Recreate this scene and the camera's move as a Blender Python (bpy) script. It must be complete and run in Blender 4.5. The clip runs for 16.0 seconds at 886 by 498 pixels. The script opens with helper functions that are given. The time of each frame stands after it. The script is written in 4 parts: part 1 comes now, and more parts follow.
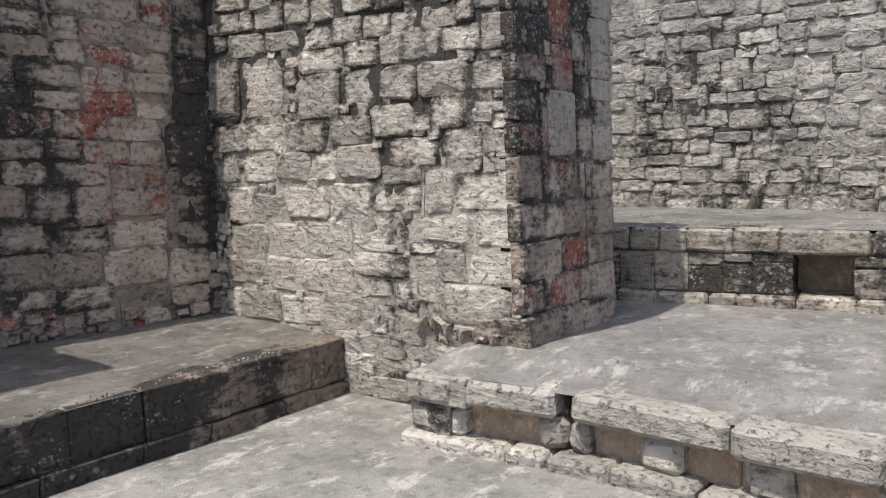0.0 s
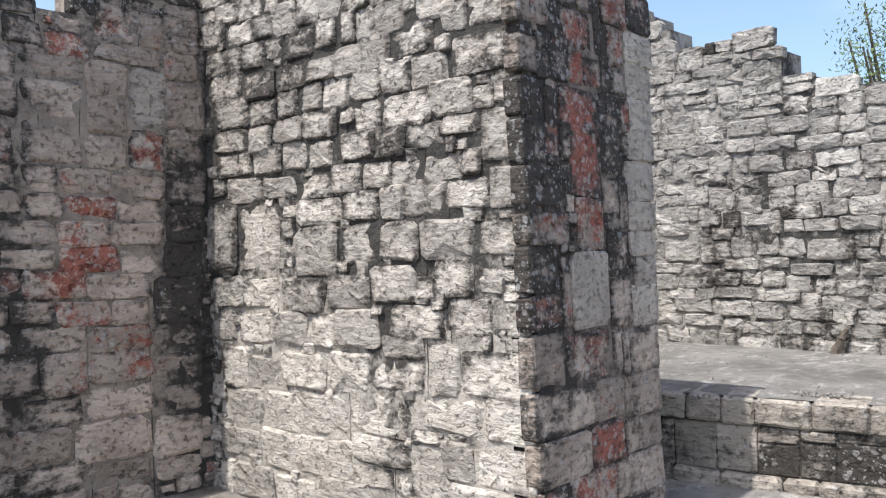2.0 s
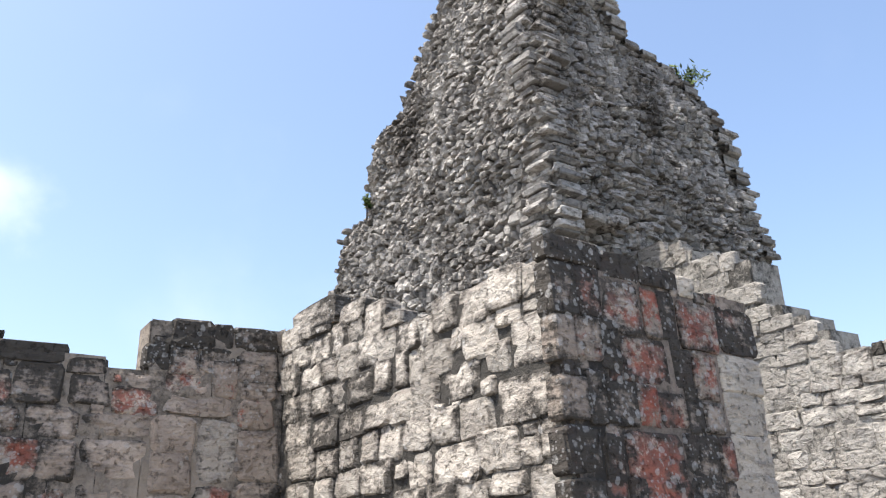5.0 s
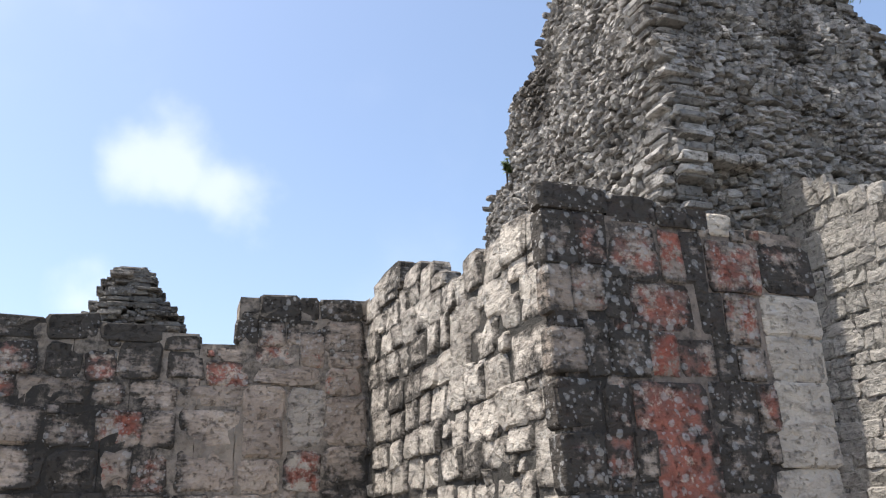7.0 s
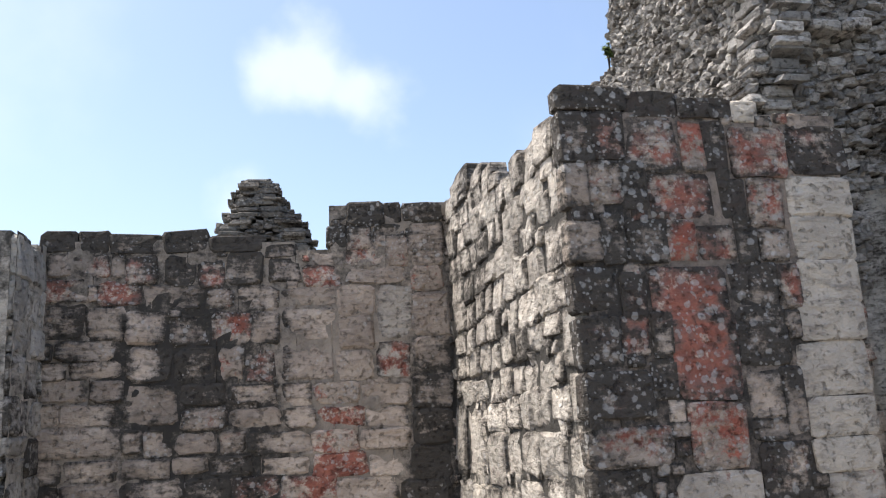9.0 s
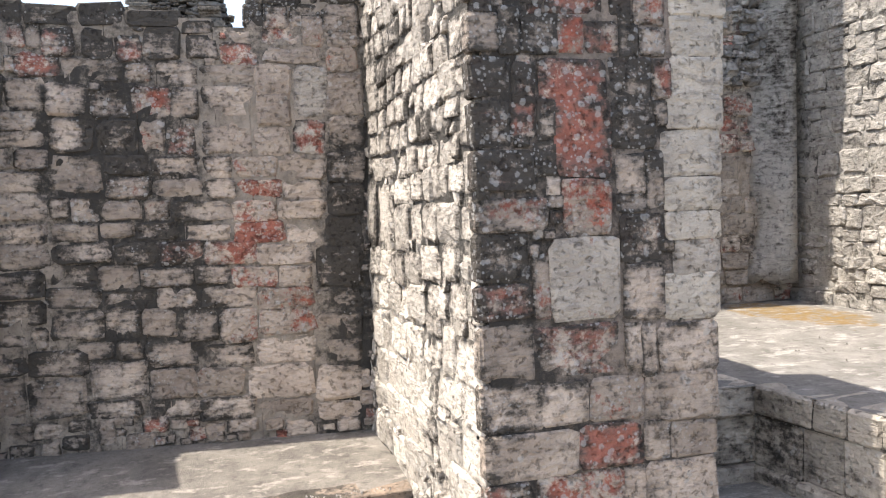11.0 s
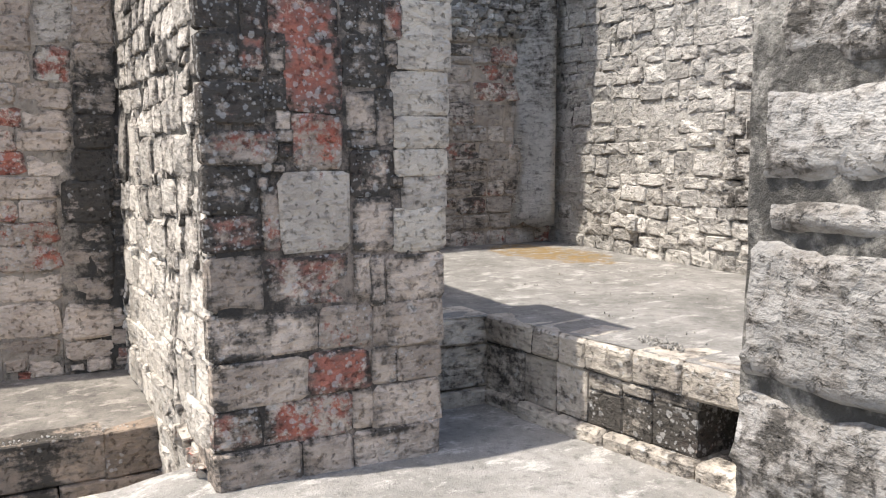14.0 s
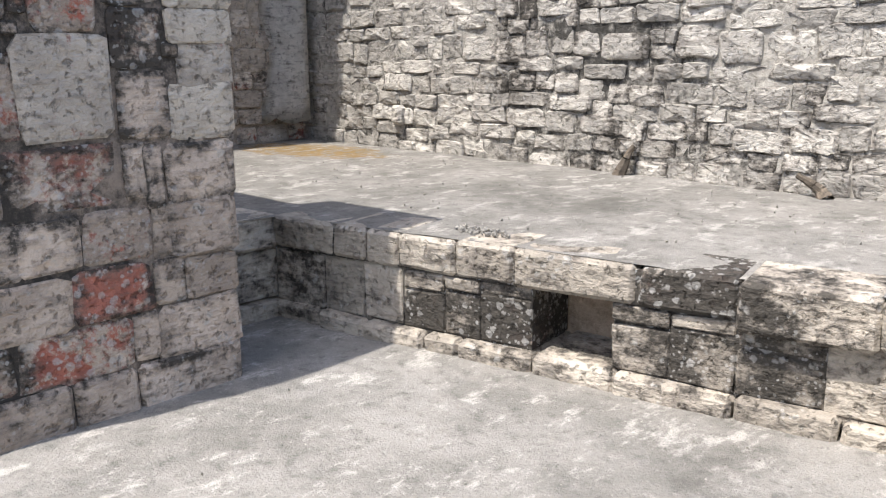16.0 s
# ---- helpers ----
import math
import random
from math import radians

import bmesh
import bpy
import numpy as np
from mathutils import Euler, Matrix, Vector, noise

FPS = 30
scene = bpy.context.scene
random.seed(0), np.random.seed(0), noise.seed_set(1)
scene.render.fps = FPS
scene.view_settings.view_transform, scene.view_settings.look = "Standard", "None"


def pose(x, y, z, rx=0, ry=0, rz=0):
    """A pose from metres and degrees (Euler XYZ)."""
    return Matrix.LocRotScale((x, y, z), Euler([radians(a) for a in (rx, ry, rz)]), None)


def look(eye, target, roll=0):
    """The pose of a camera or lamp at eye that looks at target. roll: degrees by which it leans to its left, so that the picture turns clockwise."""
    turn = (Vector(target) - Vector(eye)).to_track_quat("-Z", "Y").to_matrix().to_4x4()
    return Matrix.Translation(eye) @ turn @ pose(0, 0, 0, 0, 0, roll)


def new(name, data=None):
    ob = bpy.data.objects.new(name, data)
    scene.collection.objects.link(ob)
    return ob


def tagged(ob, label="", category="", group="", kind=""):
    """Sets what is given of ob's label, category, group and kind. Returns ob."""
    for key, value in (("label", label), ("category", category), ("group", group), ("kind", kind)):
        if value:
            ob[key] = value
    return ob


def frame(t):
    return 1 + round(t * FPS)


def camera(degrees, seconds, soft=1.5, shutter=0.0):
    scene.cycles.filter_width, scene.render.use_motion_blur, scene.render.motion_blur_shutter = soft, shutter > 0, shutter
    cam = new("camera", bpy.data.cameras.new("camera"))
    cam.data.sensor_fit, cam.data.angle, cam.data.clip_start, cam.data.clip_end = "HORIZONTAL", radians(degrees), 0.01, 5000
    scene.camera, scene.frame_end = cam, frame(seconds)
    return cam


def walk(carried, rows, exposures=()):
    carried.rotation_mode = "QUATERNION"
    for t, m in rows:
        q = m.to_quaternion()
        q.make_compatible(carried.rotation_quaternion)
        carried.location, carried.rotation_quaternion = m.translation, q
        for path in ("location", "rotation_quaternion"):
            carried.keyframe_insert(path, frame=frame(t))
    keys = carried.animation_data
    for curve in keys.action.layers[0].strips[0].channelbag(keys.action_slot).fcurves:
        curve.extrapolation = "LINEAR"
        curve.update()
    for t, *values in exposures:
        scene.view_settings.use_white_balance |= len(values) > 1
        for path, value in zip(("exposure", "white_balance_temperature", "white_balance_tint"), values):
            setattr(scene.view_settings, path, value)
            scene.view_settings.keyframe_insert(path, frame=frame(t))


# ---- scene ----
cam = camera(54.81, 16.0, soft=1.2)
PATH = [
    (0, (-3.247, -1.878, 0.871), (-1.6307, -0.7172, 0.6761), -1.15),
    (0.5, (-3.058, -1.812, 0.957), (-1.4544, -0.6238, 0.8236), -0.82),
    (1, (-2.889, -1.790, 1.060), (-1.2804, -0.6106, 0.9141), -1.09),
    (1.5, (-2.694, -1.779, 1.141), (-1.1177, -0.5499, 1.0647), 0.20),
    (2, (-2.538, -1.752, 1.225), (-1.0303, -0.4385, 1.2295), -1.26),
    (2.5, (-2.374, -1.653, 1.341), (-0.8864, -0.3258, 1.4954), -0.23),
    (3, (-2.261, -1.639, 1.406), (-0.8237, -0.2867, 1.7273), -0.92),
    (3.5, (-2.154, -1.671, 1.462), (-0.7778, -0.3001, 1.9388), 0.21),
    (4, (-2.052, -1.743, 1.490), (-0.7853, -0.3162, 2.0894), 0.06),
    (4.2, (-2.007, -1.769, 1.499), (-0.7705, -0.3324, 2.1375), -0.77),
    (6.3, (-1.416, -1.941, 1.429), (-0.6179, -0.2521, 2.1432), -3.07),
    (6.5, (-1.348, -1.988, 1.427), (-0.6027, -0.2630, 2.1114), -3.19),
    (7, (-1.194, -2.119, 1.439), (-0.5045, -0.3525, 2.0733), -1.87),
    (7.5, (-1.087, -2.189, 1.409), (-0.4937, -0.3724, 1.9997), -2.41),
    (8, (-0.956, -2.250, 1.406), (-0.4932, -0.3776, 1.9350), -1.75),
    (8.2, (-0.920, -2.289, 1.406), (-0.4895, -0.4099, 1.9380), -1.91),
    (10.3, (-0.926, -2.742, 1.372), (-0.5703, -0.7737, 1.3883), -2.86),
    (10.5, (-0.934, -2.766, 1.367), (-0.5503, -0.8029, 1.3483), -2.52),
    (11, (-0.937, -2.813, 1.349), (-0.3921, -0.8920, 1.2428), -1.77),
    (11.5, (-0.860, -2.858, 1.333), (-0.1909, -0.9789, 1.1886), -1.17),
    (12, (-0.782, -2.920, 1.326), (-0.0788, -1.0546, 1.1654), -0.14),
    (12.5, (-0.729, -2.981, 1.319), (0.0378, -1.1425, 1.1360), -0.87),
    (13, (-0.707, -3.011, 1.317), (0.1560, -1.2170, 1.1185), -0.37),
    (13.5, (-0.709, -3.022, 1.312), (0.2043, -1.2537, 1.1159), -0.43),
    (14, (-0.702, -3.017, 1.297), (0.2460, -1.2716, 1.0618), -0.18),
    (14.5, (-0.702, -2.960, 1.267), (0.2920, -1.2484, 0.9777), -0.18),
    (15, (-0.722, -2.802, 1.229), (0.3929, -1.1741, 0.9008), -1.36),
    (15.5, (-0.742, -2.598, 1.188), (0.5596, -1.1271, 0.8130), -2.22),
    (16, (-0.691, -2.440, 1.148), (0.7445, -1.1208, 0.7023), -0.38),
]
walk(cam, [(t, look(eye, target, roll)) for t, eye, target, roll in PATH], [(0, 0.28, 6350, 10), (1.5, 0.66, 6200, 10), (2.5, 0.84, 6100, 10), (4, 1.08, 6350, 10), (7, 0.78, 6500, 10), (8.2, 0.82, 6550, 10), (10.3, 1.15, 6650, 11), (11, 1.48, 6750, 11), (12.5, 1.3, 6600, 10), (14.5, 1.18, 6450, 10), (16.0, 1.06, 6350, 10)])

# ---- world and sun ----
SUN_DIR = Vector((-0.43, 0.11, 1.0)).normalized()
world = bpy.data.worlds.new("sky")
scene.world = world
world.use_nodes = True
wn = world.node_tree.nodes
wl = world.node_tree.links
sky = wn.new("ShaderNodeTexSky")
sky.sky_type = "NISHITA"
sky.sun_disc = False
sky.sun_elevation = math.asin(SUN_DIR.z)
sky.sun_rotation = math.atan2(SUN_DIR.x, SUN_DIR.y)
sky.air_density, sky.dust_density, sky.ozone_density = 1.0, 2.6, 1.0
bg = wn["Background"]
bg.inputs["Strength"].default_value = 0.15


def cloudy_sky():
    """Thin fair-weather cloud over the blue: wisps everywhere, and two heaped clouds low over the walls."""
    way = wn.new("ShaderNodeTexCoord").outputs["Generated"]

    def calc(op, a, b):
        n = wn.new("ShaderNodeMath")
        n.operation = op
        for k, v in enumerate((a, b)):
            if isinstance(v, (int, float)):
                n.inputs[k].default_value = v
            else:
                wl.new(v, n.inputs[k])
        return n.outputs[0]

    def soft(x, low, high, top):
        n = wn.new("ShaderNodeMapRange")
        n.interpolation_type = "SMOOTHSTEP"
        wl.new(x, n.inputs["Value"])
        n.inputs["From Min"].default_value, n.inputs["From Max"].default_value = low, high
        n.inputs["To Max"].default_value = top
        return n.outputs[0]

    def puff(scale, detail):
        n = wn.new("ShaderNodeTexNoise")
        wl.new(way, n.inputs["Vector"])
        n.inputs["Scale"].default_value, n.inputs["Detail"].default_value = scale, detail
        return n.outputs["Fac"]

    cover = soft(puff(2.3, 7.0), 0.52, 0.8, 0.35)
    for centre, size in (((0.045, 0.917, 0.40), 0.06), ((0.095, 0.915, 0.385), 0.062), ((0.85, 0.20, 0.53), 0.09), ((-0.02, 0.96, 0.27), 0.05)):
        d = wn.new("ShaderNodeVectorMath")
        d.operation = "DISTANCE"
        wl.new(way, d.inputs[0])
        d.inputs[1].default_value = Vector(centre).normalized()
        near = calc("SUBTRACT", size, d.outputs["Value"])
        heap = calc("ADD", near, calc("MULTIPLY", calc("SUBTRACT", puff(7.0, 7.0), 0.5), 0.22))
        cover = calc("MAXIMUM", cover, soft(heap, -0.01, 0.06, 0.48))
    mix = wn.new("ShaderNodeMix")
    mix.data_type = "RGBA"
    wl.new(cover, mix.inputs[0])
    wl.new(sky.outputs["Color"], mix.inputs[6])
    mix.inputs[7].default_value = (5.0, 5.15, 5.3, 1)
    wl.new(mix.outputs[2], bg.inputs["Color"])


cloudy_sky()

sun_data = bpy.data.lights.new("sun", "SUN")
sun_data.energy, sun_data.angle, sun_data.color = 3.5, radians(0.6), (1.0, 0.95, 0.87)
sun = new("sun", sun_data)
sun.matrix_world = look(tuple(SUN_DIR * 30), (0, 0, 0))


# ---- material tools ----
class Nodes:
    """Short words for building a node material."""

    def __init__(self, name):
        self.mat = bpy.data.materials.new(name)
        self.mat.use_nodes = True
        self.tree = self.mat.node_tree
        self.bsdf = self.tree.nodes["Principled BSDF"]
        self.geo = self.tree.nodes.new("ShaderNodeNewGeometry")
        self.pos = self.geo.outputs["Position"]

    def put(self, node, socket, value):
        if isinstance(value, bpy.types.NodeSocket):
            self.tree.links.new(value, node.inputs[socket])
        elif isinstance(value, tuple) and len(value) == 3 and node.inputs[socket].type == "RGBA":
            node.inputs[socket].default_value = (*value, 1)
        else:
            node.inputs[socket].default_value = value

    def stretch(self, sx, sy, sz):
        n = self.tree.nodes.new("ShaderNodeVectorMath")
        n.operation = "MULTIPLY"
        self.put(n, 0, self.pos)
        self.put(n, 1, (sx, sy, sz))
        return n.outputs[0]

    def noise(self, scale, detail=4.0, rough=0.6, vec=None, seed=0.0):
        n = self.tree.nodes.new("ShaderNodeTexNoise")
        n.noise_dimensions = "4D"
        self.put(n, "Vector", vec or self.pos)
        self.put(n, "W", seed)
        self.put(n, "Scale", scale)
        self.put(n, "Detail", detail)
        self.put(n, "Roughness", rough)
        return n.outputs["Fac"]

    def spots(self, scale, vec=None):
        n = self.tree.nodes.new("ShaderNodeTexVoronoi")
        self.put(n, "Vector", vec or self.pos)
        self.put(n, "Scale", scale)
        return n.outputs["Distance"]

    def math(self, op, a, b=0.0, clamp=False):
        n = self.tree.nodes.new("ShaderNodeMath")
        n.operation, n.use_clamp = op, clamp
        self.put(n, 0, a)
        self.put(n, 1, b)
        return n.outputs[0]

    def ramp(self, x, low, high, to_low=0.0, to_high=1.0):
        n = self.tree.nodes.new("ShaderNodeMapRange")
        n.interpolation_type = "SMOOTHSTEP"
        self.put(n, "Value", x)
        for key, v in (("From Min", low), ("From Max", high), ("To Min", to_low), ("To Max", to_high)):
            self.put(n, key, v)
        return n.outputs[0]

    def mix(self, fac, a, b, blend="MIX"):
        n = self.tree.nodes.new("ShaderNodeMix")
        n.data_type, n.blend_type = "RGBA", blend
        self.put(n, 0, fac)
        self.put(n, 6, a)
        self.put(n, 7, b)
        return n.outputs[2]

    def axis(self, which):
        n = self.tree.nodes.new("ShaderNodeSeparateXYZ")
        self.put(n, 0, self.pos)
        return n.outputs[which]

    def per_object(self):
        return self.tree.nodes.new("ShaderNodeObjectInfo").outputs["Random"]

    def per_island(self):
        return self.geo.outputs["Random Per Island"]

    def scaled(self, col, fac):
        n = self.tree.nodes.new("ShaderNodeVectorMath")
        n.operation = "SCALE"
        self.put(n, 0, col)
        self.put(n, "Scale", fac)
        return n.outputs[0]

    def finish(self, colour, height=None, strength=0.6, distance=0.02, rough=0.92):
        self.put(self.bsdf, "Base Color", colour)
        self.put(self.bsdf, "Roughness", rough)
        self.put(self.bsdf, "Specular IOR Level", 0.2)
        if height is not None:
            b = self.tree.nodes.new("ShaderNodeBump")
            self.put(b, "Strength", strength)
            self.put(b, "Distance", distance)
            self.put(b, "Height", height)
            self.put(self.bsdf, "Normal", b.outputs[0])
        return self.mat


def stone_material(name, light, dark, black=0.5, red=0.0, islands=False, seed=0.0, tint=0.24, cap=None, blots=(), dots=0.0, grain=1.0, edge_dark=0.0):
    """Weathered limestone: bedding, grain and pits, a tint for each stone, black crust, a darkening towards each
    stone's edges, rests of red paint, round pale lichen.
    """
    m = Nodes(name)
    r = m.per_island() if islands else m.per_object()
    bedding = m.noise(12 * grain, 5, 0.6, m.stretch(1, 1, 3.2), seed + 13)
    fine = m.noise(21 * grain, 6, 0.75, seed=seed + 2)
    light, dark = [tuple(0.86 * c for c in tone) for tone in (light, dark)]
    col = m.mix(m.ramp(m.noise(5.0, 6, 0.68, seed=seed), 0.34, 0.66), light, dark)
    col = m.mix(m.ramp(bedding, 0.5, 0.66, 0.0, 0.5), col, tuple(c * 0.5 for c in dark))
    col = m.mix(m.ramp(fine, 0.52, 0.66, 0.0, 0.2), col, tuple(min(0.8, c * 1.3) for c in light))
    col = m.scaled(col, m.ramp(r, 0.0, 1.0, 1.0 - tint, 1.0 + tint))
    if red:
        wear = m.math("ADD", m.noise(5.0, 6, 0.7, seed=seed + 3), m.math("MULTIPLY", m.math("SUBTRACT", fine, 0.5), 0.7))
        wear = m.math("ADD", wear, m.math("MULTIPLY", m.math("SUBTRACT", r, 0.5), 0.2))
        paint = m.mix(m.ramp(m.noise(9, 5, 0.7, seed=seed + 14), 0.35, 0.65), (0.19, 0.045, 0.03), (0.40, 0.115, 0.075))
        col = m.mix(m.ramp(wear, 0.8 - red, 0.92 - red, 0.0, 0.88), col, paint)
    streak = m.noise(1.5, 6, 0.66, m.stretch(1, 1, 0.55), seed + 4)
    patchy = m.noise(6.5 * grain, 6, 0.68, m.stretch(1, 1, 1.25), seed + 15)
    crust = m.math("ADD", streak, m.math("MULTIPLY", m.math("SUBTRACT", fine, 0.5), 0.36 * grain))
    crust = m.math("ADD", crust, m.math("MULTIPLY", m.math("SUBTRACT", bedding, 0.5), 0.4))
    crust = m.math("ADD", crust, m.math("MULTIPLY", m.math("SUBTRACT", patchy, 0.5), 0.55))
    crust = m.math("ADD", crust, m.math("MULTIPLY", m.math("SUBTRACT", r, 0.5), 0.14))
    # raises the dark mask towards the edges of each stone's bounding box
    if edge_dark:
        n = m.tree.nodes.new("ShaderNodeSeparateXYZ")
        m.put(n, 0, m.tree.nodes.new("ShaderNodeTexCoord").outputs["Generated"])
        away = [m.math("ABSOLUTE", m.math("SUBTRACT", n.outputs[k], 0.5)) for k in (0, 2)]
        crust = m.math("ADD", crust, m.ramp(m.math("MAXIMUM", *away), 0.24, 0.5, -0.04, edge_dark))
    for centre, radius, amount in blots:
        n = m.tree.nodes.new("ShaderNodeVectorMath")
        n.operation = "DISTANCE"
        m.put(n, 0, m.pos)
        m.put(n, 1, centre)
        crust = m.math("ADD", crust, m.ramp(n.outputs["Value"], radius, radius * 0.3, 0.0, amount))
    if cap:
        crust = m.math("ADD", crust, m.ramp(m.axis(2), cap[0], cap[1], 0.0, 0.2))
    col = m.mix(m.ramp(crust, 0.86 - black, 1.04 - black, 0.0, 0.66), col, (0.145, 0.126, 0.108))
    rough_edge = m.math("ADD", crust, m.math("MULTIPLY", m.math("SUBTRACT", m.noise(60, 4, 0.7, seed=seed + 9), 0.5), 0.3))
    col = m.mix(m.ramp(rough_edge, 0.98 - black, 1.1 - black, 0.0, 0.92), col, m.mix(fine, (0.02, 0.018, 0.016), (0.08, 0.072, 0.062)))
    for scale, size in ((24, 0.34), (50, 0.30)):
        blot = m.math("ADD", m.spots(scale), m.math("MULTIPLY", m.math("SUBTRACT", m.noise(scale, 4, 0.6, seed=seed + 10), 0.5), 1.0))
        some = m.ramp(m.noise(6, 4, 0.6, seed=seed + 5 + scale), 0.56 - dots, 0.62 - dots)
        col = m.mix(m.math("MULTIPLY", m.math("MULTIPLY", m.ramp(blot, size, size - 0.1), some), 0.5), col, (0.44, 0.425, 0.40))
    pits = m.ramp(m.noise(34 * grain, 4, 0.62, seed=seed + 6), 0.33, 0.46)
    col = m.scaled(col, m.ramp(pits, 0.0, 1.0, 0.66, 1.02))
    height = m.math("ADD", m.math("MULTIPLY", pits, 0.5), m.math("MULTIPLY", m.noise(11 * grain, 6, 0.64, seed=seed + 7), 1.8))
    height = m.math("ADD", height, m.math("MULTIPLY", bedding, 0.8))
    return m.finish(col, height, 0.9, 0.026 / grain)


def stone_tones(name, light, dark, seed, blots=(), cap=None, shift=0.0, dots=0.0, grain=1.0, edge_dark=0.10, paint=0.0):
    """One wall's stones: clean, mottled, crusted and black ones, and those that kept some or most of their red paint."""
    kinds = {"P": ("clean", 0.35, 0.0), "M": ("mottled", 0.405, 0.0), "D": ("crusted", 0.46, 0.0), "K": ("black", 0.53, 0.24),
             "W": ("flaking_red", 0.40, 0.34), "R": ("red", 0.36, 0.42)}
    return {k: stone_material(name + "_" + word, light, dark, black + shift, red + paint if red else 0.0, seed=seed, blots=blots, cap=cap, dots=dots + (0.1 if k in "KWR" else 0.0), grain=grain, edge_dark=edge_dark)
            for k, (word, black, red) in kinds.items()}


def mortar_material(name, light, dark, black=0.5, seed=0.0, blots=()):
    m = Nodes(name)
    col = m.mix(m.ramp(m.noise(7, 5, 0.65, seed=seed), 0.3, 0.7), light, dark)
    fine = m.noise(19, 6, 0.72, seed=seed + 2)
    streak = m.noise(1.25, 5, 0.62, m.stretch(1, 1, 0.5), seed + 4)
    crust = m.math("ADD", streak, m.math("MULTIPLY", m.math("SUBTRACT", fine, 0.5), 0.75))
    for centre, radius, amount in blots:
        n = m.tree.nodes.new("ShaderNodeVectorMath")
        n.operation = "DISTANCE"
        m.put(n, 0, m.pos)
        m.put(n, 1, centre)
        crust = m.math("ADD", crust, m.ramp(n.outputs["Value"], radius, radius * 0.3, 0.0, amount))
    col = m.mix(m.ramp(crust, 0.86 - black, 1.08 - black, 0.0, 0.93), col, (0.035, 0.033, 0.03))
    return m.finish(col, m.noise(24, 7, 0.72, seed=seed + 7), 0.8, 0.03)


def plaster_material(name, light, dark, seed=0.0, stain=0.35, rust=None):
    """Old lime plaster floor: mottled grey with pale worn scuffs, dark stains and grit."""
    m = Nodes(name)
    col = m.mix(m.ramp(m.noise(2.6, 7, 0.72, seed=seed), 0.36, 0.64), light, dark)
    col = m.mix(m.ramp(m.noise(16, 6, 0.75, seed=seed + 1), 0.48, 0.7, 0.0, 0.75), col, tuple(c * 0.55 for c in dark))
    col = m.mix(m.ramp(m.noise(5, 8, 0.75, m.stretch(1, 1.8, 1), seed + 2), 0.52, 0.62, 0.0, 0.8), col, tuple(min(0.8, c * 1.55) for c in light))
    col = m.mix(m.ramp(m.noise(42, 4, 0.8, seed=seed + 6), 0.58, 0.7, 0.0, 0.5), col, tuple(min(0.8, c * 1.6) for c in light))
    col = m.mix(m.ramp(m.noise(0.9, 6, 0.7, seed=seed + 3), 0.56 - 0.08 * stain, 0.72 - 0.08 * stain, 0.0, 0.7), col, (0.09, 0.085, 0.075))
    col = m.scaled(col, m.ramp(m.noise(80, 3, 0.8, seed=seed + 7), 0.3, 0.65, 0.9, 1.05))
    if rust:
        n = m.tree.nodes.new("ShaderNodeVectorMath")
        n.operation = "DISTANCE"
        m.put(n, 0, m.stretch(1.5, 0.75, 1))
        m.put(n, 1, (rust[0] * 1.5, rust[1] * 0.75, rust[2]))
        wet = m.math("ADD", n.outputs["Value"], m.math("MULTIPLY", m.math("SUBTRACT", m.noise(7, 6, 0.7, seed=seed + 8), 0.5), 1.1))
        brown = m.mix(m.noise(22, 4, 0.6, seed=seed + 9), (0.13, 0.08, 0.027), (0.27, 0.175, 0.065))
        col = m.mix(m.math("MULTIPLY", m.ramp(wet, 0.55, 0.36, 0.0, 0.9), m.ramp(m.noise(12, 5, 0.7, seed=seed + 10), 0.38, 0.55)), col, brown)
    grit = m.ramp(m.noise(120, 2, 0.7, seed=seed + 5), 0.35, 0.6)
    height = m.math("ADD", m.math("MULTIPLY", grit, 0.16), m.noise(11, 7, 0.72, seed=seed + 4))
    return m.finish(col, height, 0.75, 0.02)


PALE, WARM, GREY = (0.62, 0.565, 0.49), (0.46, 0.41, 0.35), (0.40, 0.38, 0.35)
# more or less black crust round (centre, radius, amount), mostly where water runs down
# column at y = 2.0: crust plus the inner corner's shade, painted into the colour
BLOTS_A = [((0, 0.9, 2.2), 1.0, 0.03), ((0, 1.5, 1.9), 0.7, 0.015), ((0, 0.75, 1.4), 0.7, 0.075), ((0, 1.5, 0.4), 0.9, -0.13), ((0, 0.2, 0.5), 0.6, -0.08)] + [((0, 2.0, z), 0.36, 0.14) for z in (0.5, 0.9, 1.3, 1.7, 2.1)]
BLOTS_C = [((-1.7, 2.2, 2.0), 0.8, 0.02)] + [((-0.02, 2.05, z), 0.4, 0.07) for z in (0.4, 0.8, 1.2, 1.6)] + [((-0.5, 2.1, z), 0.4, -0.11) for z in (0.3, 0.8, 1.3, 1.8)] + [((-1.25, 2.15, z), 0.6, 0.09) for z in (0.9, 1.7)]
BLOTS_E = [((0.08, 0.08, 2.0), 0.45, 0.09), ((0.10, 0.06, 1.5), 0.35, 0.07), ((0.66, 0.08, 2.0), 0.4, 0.12), ((0.68, 0.06, 1.55), 0.3, 0.11), ((0.1, 0.05, 1.15), 0.3, 0.05), ((0.4, 0.02, 0.4), 0.5, -0.04), ((0.45, 0.04, 1.1), 0.25, -0.05)]
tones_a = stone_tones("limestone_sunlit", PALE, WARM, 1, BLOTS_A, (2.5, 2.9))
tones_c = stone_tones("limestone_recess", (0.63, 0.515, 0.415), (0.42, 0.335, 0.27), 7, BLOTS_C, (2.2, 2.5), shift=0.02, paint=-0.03)
